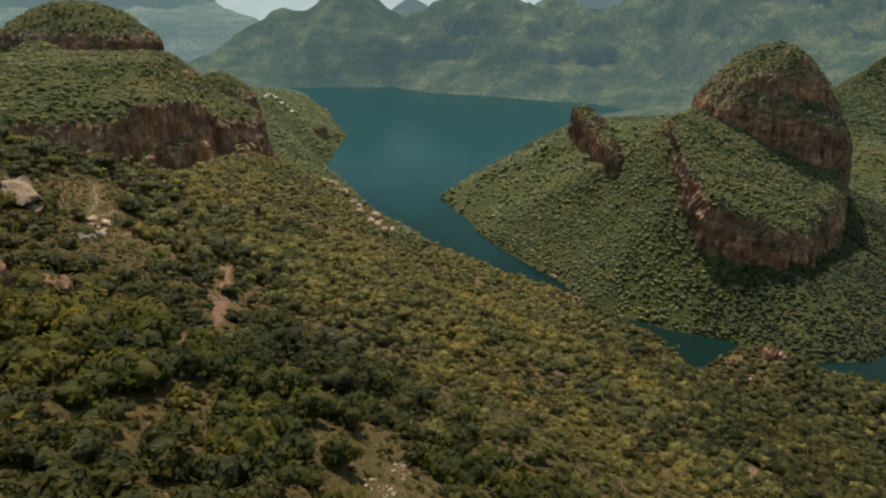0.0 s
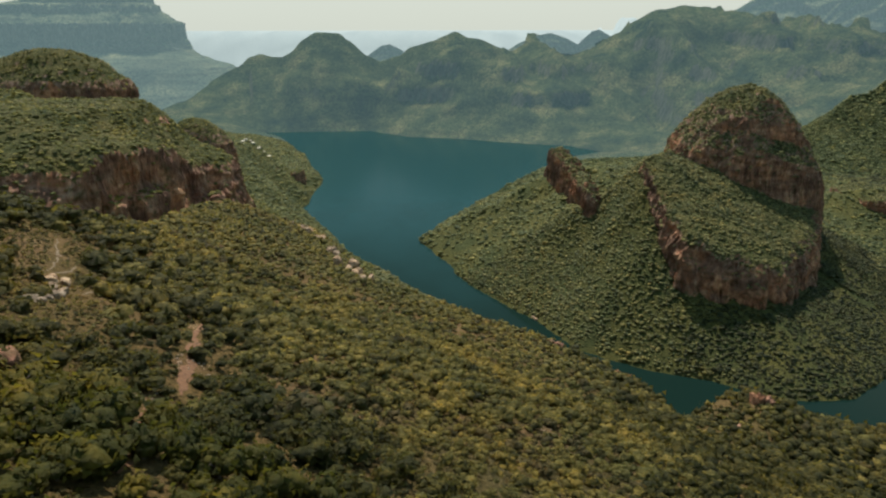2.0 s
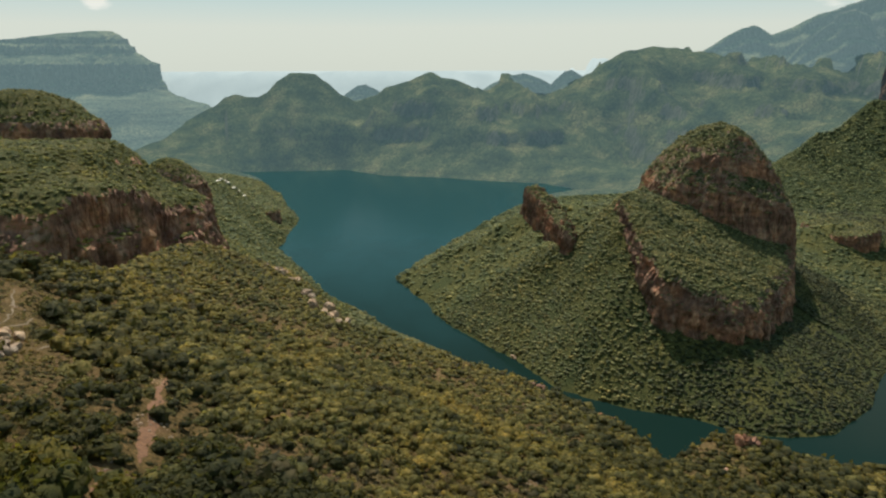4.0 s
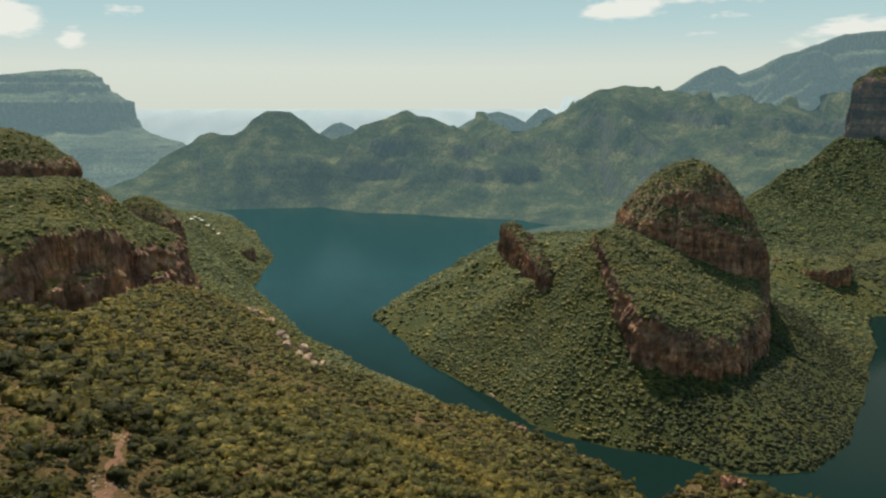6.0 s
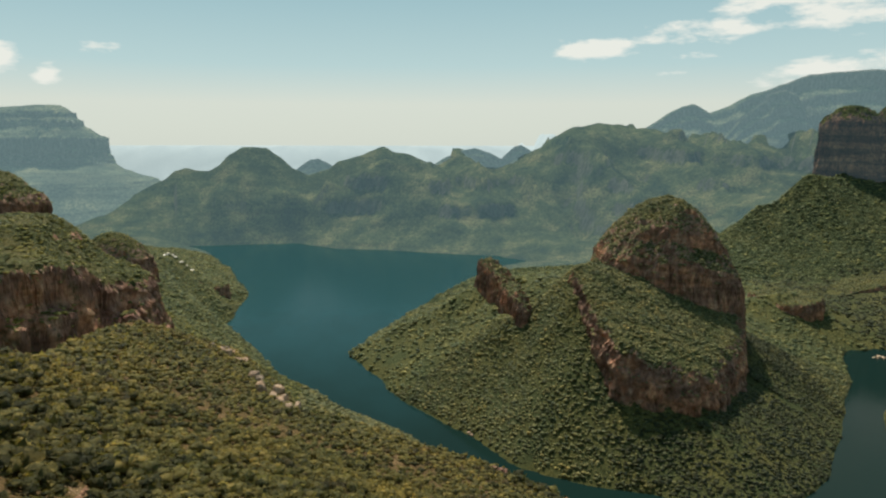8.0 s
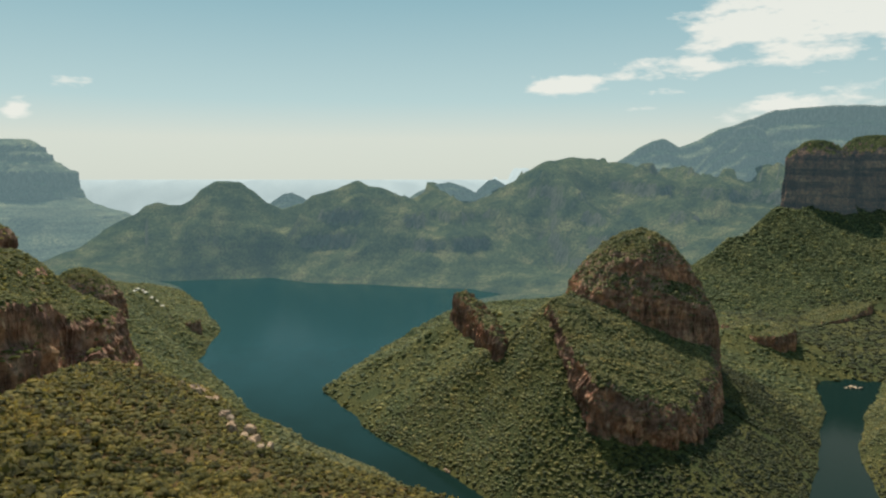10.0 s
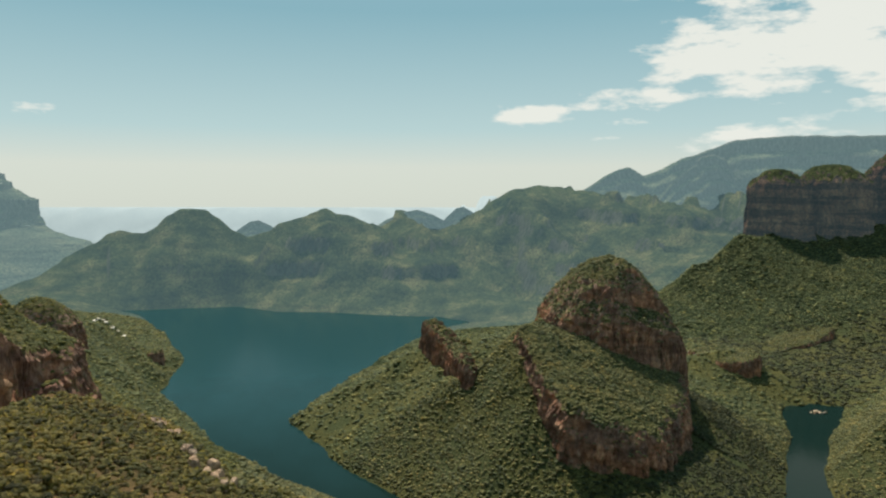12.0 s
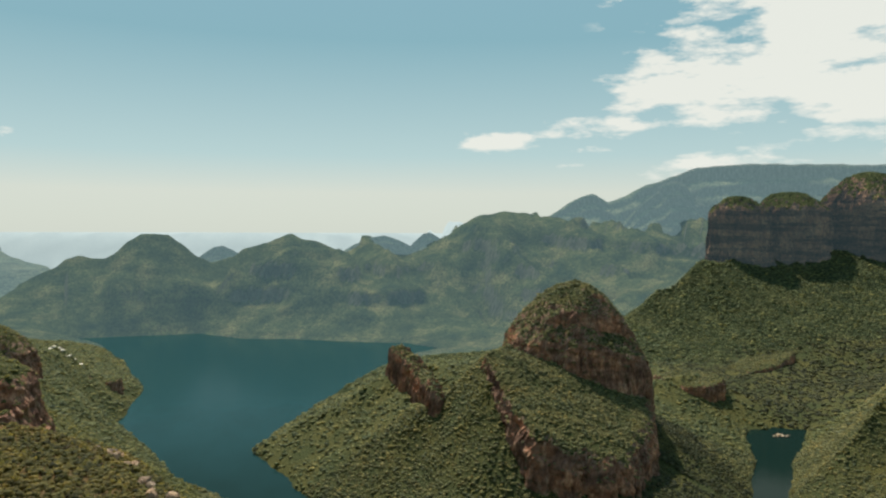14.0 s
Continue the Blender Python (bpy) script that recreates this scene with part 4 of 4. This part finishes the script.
# an open grassy strip up the hillside, a stand of tall trees beside it
GLADE = [(-124, 247, 0), (-102, 206, 0), (-77, 155, 0)]
GROVE = [(-112, 176, 0), (-100, 160, 0), (-86, 134, 0)]


def open_ground(x, y):
    return fbm(x, y, 60, 4, 77) + 0.25 * fbm(x, y, 12, 2, 78)


def off_bare(x, y):
    keep = np.ones(x.shape, bool)
    for trail in TRAILS:
        keep &= ridge_distance(x, y, [(a, b, 0) for a, b in trail])[0] > 1.7
    for bx, by, r in BARE:
        keep &= np.hypot(x - bx, y - by) > r * RNG.uniform(0.7, 1.2, x.shape)
    return keep


def near_keep(x, y):
    return wedge(x, y) & (area_distance(x, y, RIM) < 25) & off_bare(x, y)


def grow_near():
    x1, y1 = scatter_points(RNG, -200, 200, 25, 230, 3.15, lambda x, y: near_keep(x, y) & (np.hypot(x, y) < 215))
    x2, y2 = scatter_points(RNG, -330, 430, 25, 620, 3.1, lambda x, y: near_keep(x, y) & (np.hypot(x, y) >= 215))
    x, y = np.concatenate([x1, x2]), np.concatenate([y1, y2])
    o = open_ground(x, y)
    thin = np.exp(-((x + 8) / 13) ** 2 - ((y - 106) / 24) ** 2) + 0.7 * np.exp(-((x - 20) / 12) ** 2 - ((y - 150) / 30) ** 2)
    m = RNG.uniform(size=x.shape) > 0.05 + 1.1 * np.maximum(0, o - 0.22) + 0.45 * thin + 0.85 * np.exp(-(ridge_distance(x, y, GLADE)[0] / 11) ** 2)
    x, y, o = x[m], y[m], o[m]
    z = land(x, y)
    # tall dark trees in the hollow nearest the eye and towards the right, yellow-green shrubs out on the open slope
    tall_dark = np.maximum(smooth(0.0, 1.0, (175 - y - 1.3 * x) / 120 + 0.9 * fbm(x, y, 45, 3, 91)), 0.97 * smooth(55, 130, x + 30 * fbm(x, y, 60, 3, 92)))
    tall_dark = np.maximum(tall_dark, np.exp(-(ridge_distance(x, y, GROVE)[0] / 9) ** 2))
    dark = RNG.uniform(size=len(x)) < 0.12 + 0.8 * tall_dark
    size = (1.2 + 0.55 * smooth(190, 260, np.hypot(x, y)) + (2.5 + 2.7 * tall_dark) * RNG.uniform(size=len(x)) ** 2.0) * np.clip(1.05 - 0.4 * o, 0.75, 1.3)
    single = (np.abs(x - 5) < 85) & (y > 80) & (y < 175) & (size > 2.1)
    pick = np.flatnonzero(single)[:300]
    rest = np.ones(len(x), bool)
    rest[pick] = False
    away = np.hypot(x, y)
    straw = (RNG.uniform(size=len(x)) < 0.07 + 0.25 * fbm(x, y, 35, 3, 95)) & ~dark
    thicket("bushes", RNG, LEAFY, x[rest & straw], y[rest & straw], z[rest & straw] - 0.2, size[rest & straw], DRY, "dry brown bushes scattered over the hillside", 0.85)
    for band, shapes, where in ((away < 165, FULL, "on the near hillside"), ((away >= 165) & (away < 340), LEAFY, "across the middle of the hillside"), (away >= 340, PLAINER, "along the hill's rim")):
        for part, mat, tone in ((band & rest & ~dark & ~straw, LEAF, "olive and yellow-green bushes "), (band & rest & dark, DARK_LEAF, "dark green bushes ")):
            thicket("bushes", RNG, shapes, x[part], y[part], z[part] - 0.2, size[part], mat, tone + where, 0.85)
    # the same bush goes on below and behind the eye
    bx, by = scatter_points(RNG, -130, 130, -80, 45, 3.3, lambda x, y: ~wedge(x, y) | (y <= 25))
    thicket("bushes", RNG, LOW, bx, by, land(bx, by) - 0.2, 1.1 + 2.2 * RNG.uniform(size=len(bx)) ** 2, DARK_LEAF, "dark green bushes on the hilltop", 0.85)
    for i in pick:
        grow_tree(x[i], y[i], z[i], size[i], int(i) % len(TREES))
    # knee-high shrubs in the glade
    x, y = scatter_points(RNG, -140, -60, 140, 262, 1.9, lambda x, y: (ridge_distance(x, y, GLADE)[0] < 16) & off_bare(x, y))
    thicket("bushes", RNG, PLAINER, x, y, land(x, y) - 0.1, RNG.uniform(0.4, 1.15, len(x)), LEAF, "low olive shrubs on the open grassy slope", 0.8)
    # dry grass and low scrub in the gaps
    x, y = scatter_points(RNG, -160, 200, 60, 262, 2.1, lambda x, y: wedge(x, y) & (np.hypot(x, y) < 330) & off_bare(x, y))
    thicket("scrub", RNG, TUFT, x, y, land(x, y) - 0.1, RNG.uniform(0.3, 0.85, len(x)), DRY, "dry grass tufts and low scrub between the bushes")


def make_tree(k):
    rng = np.random.default_rng(100 + k)
    tree = tagged(new("tree"), "small bushy green tree on the hillside", "tree", "trees on the hillside")
    bm = bmesh.new()
    bmesh.ops.create_cone(bm, segments=6, radius1=0.1, radius2=0.05, depth=0.7, cap_ends=True)
    bmesh.ops.translate(bm, verts=bm.verts, vec=(0, 0, 0.15))
    for a in (0.5, 2.6, 4.4):
        g = bmesh.ops.create_cone(bm, segments=5, radius1=0.045, radius2=0.015, depth=0.6, cap_ends=True)
        m = Matrix.Translation((0, 0, 0.35)) @ Matrix.Rotation(a, 4, "Z") @ Matrix.Rotation(0.8, 4, "Y") @ Matrix.Translation((0, 0, 0.3))
        bmesh.ops.transform(bm, verts=g["verts"], matrix=m)
    me = bpy.data.meshes.new("trunk")
    bm.to_mesh(me)
    bm.free()
    me.materials.append(BARK)
    new("trunk", me).parent = tree
    v, f = crown(rng, 9, 110, 0.22)
    mesh_object("crown", v, f, TREE_LEAF, tree, shade=True)
    tree.location = (0, 0, -300)
    return tree


def grow_tree(x, y, z, size, k):
    first = TREES[k]
    if first.location.z < -200:
        first.matrix_basis = pose(x, y, z) @ Matrix.Scale(size, 4)
        return first
    t = copy_thing(first, pose(x, y, z))
    t.scale = (size, size, size * (0.85 + 0.3 * ((k * 7 + int(x * 13)) % 10) / 10))
    t.rotation_euler = (0, 0, (x * 7.3 + y * 3.1) % 6.28)
    return t


TREES = [make_tree(k) for k in range(6)]


def grow_middle():
    def keep(x, y):
        d = area_distance(x, y, SHORE) + 10 * fbm(x, y, 90, 3, 5)
        return wedge(x, y) & (d > 2) & (area_distance(x, y, RIM) > 20) & (RNG.uniform(size=x.shape) > 0.06 + 1.1 * np.maximum(0, open_ground(x * 0.5, y * 0.5) - 0.1))
    for x0, x1, y0, y1, gap, templates, low, high in (
            (-60, 1250, 620, 1500, 4.5, LOW, 2.2, 4.4), (-720, -60, 500, 1000, 4.8, LOW, 1.5, 3.2), (-720, -60, 1000, 1500, 6.8, LOW, 2.4, 5.0), (-900, 1500, 1500, 2300, 9.8, LOW, 4.2, 7.4),
            (1250, 2300, 1000, 1500, 11, LOW, 4.4, 8.5), (1500, 2900, 1500, 2300, 11, LOW, 4.4, 8), (-800, 0, 2300, 2900, 10.5, LOW, 4, 7.5), (-1000, -300, 2900, 3450, 12.5, LOW, 4.5, 8),
            (300, 1500, 2300, 2980, 11, LOW, 4.4, 8), (1500, 2900, 2300, 2900, 11, LOW, 4.4, 8), (2070, 2900, 2900, 3400, 11, LOW, 4.4, 8)):
        x, y = scatter_points(RNG, x0, x1, y0, y1, gap, keep)
        m = (slope_at(x, y, 4) < 1.6) & (y < far_edge(x))
        x, y = x[m], y[m]
        z = land(x, y)
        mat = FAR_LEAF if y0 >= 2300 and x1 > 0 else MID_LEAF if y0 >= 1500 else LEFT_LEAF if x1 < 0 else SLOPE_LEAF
        size = 0.98 * low + (1.25 * high - 0.98 * low) * RNG.uniform(size=len(x)) ** 2.4
        # darker leaf on the river-facing slope and round the inlet's far end
        darker = smooth(380, 640, x + 0.35 * (1300 - y) + 70 * fbm(x, y, 120, 3, 97)) * smooth(1010, 930, x) * (mat is SLOPE_LEAF) + smooth(1290, 1400, x + 60 * fbm(x, y, 150, 3, 98)) * smooth(2420, 2250, y) * smooth(1560, 1660, y) > RNG.uniform(size=len(x))
        for pick, leaf, label in ((~darker, mat, "thick green bushveld on the canyon slopes"), (darker, RIVER_LEAF, "dark green bush above the river")):
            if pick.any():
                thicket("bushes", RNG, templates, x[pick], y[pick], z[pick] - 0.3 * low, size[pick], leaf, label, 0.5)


def plant_tops():
    """Bushes on the caps and ledges of the rocks."""
    px, py, pz = [], [], []
    for x, y, z, bushy in CAPS:
        a = np.stack([x, y, z], -1)
        open_air = z > 0
        open_air = open_air[1:, :-1] & open_air[:-1, 1:] & open_air[:-1, :-1] & open_air[1:, 1:]
        e1, e2 = a[1:, :-1] - a[:-1, :-1], a[:-1, 1:] - a[:-1, :-1]
        n = np.cross(e2, e1)
        size = np.linalg.norm(n, axis=-1) + 1e-9
        level = np.abs(n[..., 2]) / size
        want = size / (28.0 if bushy > 0.5 else 15.0) * np.where(level > 0.62 - 0.2 * bushy, 1.0, np.where(level > 0.3, 0.3, 0.015))
        many = RNG.poisson(np.minimum(want, 4) * open_air)
        for i, j in zip(*np.nonzero(many)):
            for _ in range(many[i, j]):
                u, w = RNG.uniform(size=2)
                p = a[i, j] + u * e1[i, j] + w * e2[i, j]
                px.append(p[0]), py.append(p[1]), pz.append(p[2])
    x, y, z = np.array(px), np.array(py), np.array(pz)
    m = wedge(x, y) & (y < 2500) & (z > 5)
    x, y, z = x[m], y[m], z[m]
    m = z > land(x, y) - 1.0
    x, y, z = x[m], y[m], z[m]
    for pick, leaf, low, high, flat, label in ((x > 0, SLOPE_LEAF, 1.9, 4.7, 0.6, "green bush on the tops and ledges of rocks"), (x <= 0, LEFT_LEAF, 1.15, 3.7, 0.5, "olive bush on the plateau and its ledges")):
        thicket("bushes", RNG, LOW, x[pick], y[pick], z[pick] - 0.5, low + (high - low) * RNG.uniform(size=int(pick.sum())) ** 2, leaf, label, flat)


# ---------------------------------------------------------------- loose rocks and houses
def stone(rng, subdivisions=2):
    bm = bmesh.new()
    bmesh.ops.create_icosphere(bm, subdivisions=subdivisions, radius=1.0)
    v = np.array([p.co for p in bm.verts])
    f = np.array([[q.index for q in p.verts] for p in bm.faces])
    bm.free()
    v = np.sign(v) * np.abs(v) ** rng.uniform(0.5, 0.75)
    cut = rng.normal(size=(5 if subdivisions < 3 else 12, 3))
    cut /= np.linalg.norm(cut, axis=1)[:, None]
    for c in cut:
        d = v @ c
        v = v - np.maximum(d - rng.uniform(0.55, 0.85), 0)[:, None] * c
    return v * (1 + (0.07 if subdivisions < 3 else 0.035) * rng.normal(size=(len(v), 1))), f


def outcrop(name, places, label, mat, seed, fine=2):
    """A group of rocks grown together; each place: x, y, sink, half sizes along, across and up, turn."""
    rng = np.random.default_rng(seed)
    thing = tagged(new(name), label, "rocks")
    for x, y, sink, a, b, c, turn in places:
        v, f = stone(rng, fine)
        v = v * (a, b, c)
        r = np.array(Euler((rng.uniform(-0.15, 0.15), rng.uniform(-0.15, 0.15), turn)).to_matrix())
        v = v @ r.T + (x, y, max(-0.5, float(land(np.array([x]), np.array([y]))[0])) + c * (1 - sink))
        mesh_object("rock", v, f, mat, thing)
    return thing


def rock_row(name, start, end, count, size, label, seed, mat=None, rise=1.6, spread=0.7):
    rng = np.random.default_rng(seed)
    places = []
    for i in range(count):
        u = (i + rng.uniform(-0.3, 0.3)) / max(1, count - 1)
        k = size * rng.uniform(0.6, 1.25)
        places.append((start[0] + u * (end[0] - start[0]) + rng.uniform(-1, 1) * size * spread, start[1] + u * (end[1] - start[1]) + rng.uniform(-1, 1) * size * spread,
                       rng.uniform(0.4, 0.8), k, k * rng.uniform(0.6, 0.9), k * rng.uniform(0.6, 1.0) * rise, rng.uniform(0, 3.1)))
    return outcrop(name, places, label, mat or ROCK, seed)


outcrop("boulder", [(-112, 186, 0.2, 8.4, 5.0, 4.4, 2.3), (-116, 191, 0.3, 4.2, 3.2, 4.4, 0.4), (-107, 182, 0.5, 3.4, 2.4, 2.0, 1.2)], "large pale weathered boulder among bushes", BOULDER, 11, 3)
rock_row("rock_outcrop", (-99, 200), (-89, 170), 20, 1.7, "pale broken rocks on the hillside", 12, BOULDER, 0.7, 1.6)
rock_row("rock_outcrop", (-80, 112), (-73, 124), 8, 3.4, "grey rock wall standing out of the bush", 13, ROCK, 1.2)
rock_row("rock_outcrop", (-135, 305), (-122, 290), 14, 1.5, "pale rocks on the brow of the hill", 14, BOULDER, 1.0)
rock_row("rock_outcrop", (-104, 600), (-78, 545), 14, 2.8, "weathered rocks along the hill's edge", 15, BOULDER, 1.2, 2.4)
rock_row("rock_outcrop", (-56, 478), (-34, 415), 18, 3.2, "broken pale crag on the hill's edge", 16, BOULDER, 1.3, 2.8)
rock_row("rock_outcrop", (84, 455), (96, 460), 6, 2.4, "small red rocks on the hill's rim", 17)
rock_row("rock_outcrop", (126, 432), (131, 405), 5, 2.0, "small red rocks on the hill's rim", 18)
rock_row("rock_outcrop", (194, 385), (204, 381), 6, 2.6, "red rocks on top of the mound", 19)
rock_row("rock_outcrop", (166, 343), (169, 348), 4, 2.2, "red rocks on top of the mound", 20)
rock_row("rock_outcrop", (209, 1278), (214, 1268), 4, 3.5, "pale rocks at the water's edge", 24, BOULDER, 0.8)
rock_row("rocky_islet", (1285, 1612), (1312, 1604), 7, 6.0, "small islet of pale rocks in the inlet", 26, BOULDER, 0.7)
rock_row("rock_outcrop", (-6, 118), (-3, 113), 4, 0.9, "pale stones in a clearing", 25, BOULDER, 0.8)


def loose_stones():
    px, py = [], []
    for x, y, r in BARE:
        n = int(14 * r)
        a, q = RNG.uniform(0, 6.28, n), r * 1.2 * np.sqrt(RNG.uniform(size=n))
        px.append(x + q * np.cos(a)), py.append(y + q * np.sin(a))
    x, y = np.concatenate(px), np.concatenate(py)
    shapes = [stone(RNG, 1) for _ in range(4)]
    ob = thicket("stones", RNG, shapes, x, y, land(x, y), 0.08 + 0.42 * RNG.uniform(size=len(x)) ** 2.5, BOULDER, "loose pale stones on bare soil")
    ob["category"] = "stones"


loose_stones()
WHITE, _t, _p = material("whitewashed wall")
_p.inputs["Base Color"].default_value = (0.5, 0.46, 0.38, 1)
ROOF, _t, _p = material("pale sheet roof")
_p.inputs["Base Color"].default_value = (0.42, 0.34, 0.22, 1)


def house(x, y, turn, a, b):
    z = float(land(np.array([x]), np.array([y]))[0])
    h = tagged(new("house"), "small white house with a pale roof above the lake", "house", "houses above the lake")
    h.matrix_basis = pose(x, y, z - 0.5, 0, 0, turn)
    v = [(-a, -b, 0), (a, -b, 0), (a, b, 0), (-a, b, 0), (-a, -b, 4), (a, -b, 4), (a, b, 4), (-a, b, 4)]
    mesh_object("wall", v, [(0, 1, 5, 4), (1, 2, 6, 5), (2, 3, 7, 6), (3, 0, 4, 7), (4, 5, 6, 7)], WHITE, h)
    a, b = a + 0.7, b + 0.7
    v = [(-a, -b, 3.7), (a, -b, 3.7), (a, b, 3.7), (-a, b, 3.7), (-a, 0, 6.2), (a, 0, 6.2)]
    mesh_object("roof", v, [(0, 1, 5, 4), (2, 3, 4, 5), (3, 0, 4, 4), (1, 2, 5, 5)], ROOF, h)


for hx, hy, turn, a, b in ((-570, 2375, 20, 6.5, 4), (-552, 2386, -10, 5, 3.5), (-540, 2370, 35, 4.5, 3.5), (-526, 2388, 5, 5, 3.5), (-560, 2360, 60, 5, 4), (-500, 2410, 15, 5, 3.5), (-514, 2400, 80, 4, 3.5)):
    house(hx, hy, turn, a, b)

grow_near()
grow_middle()
plant_tops()
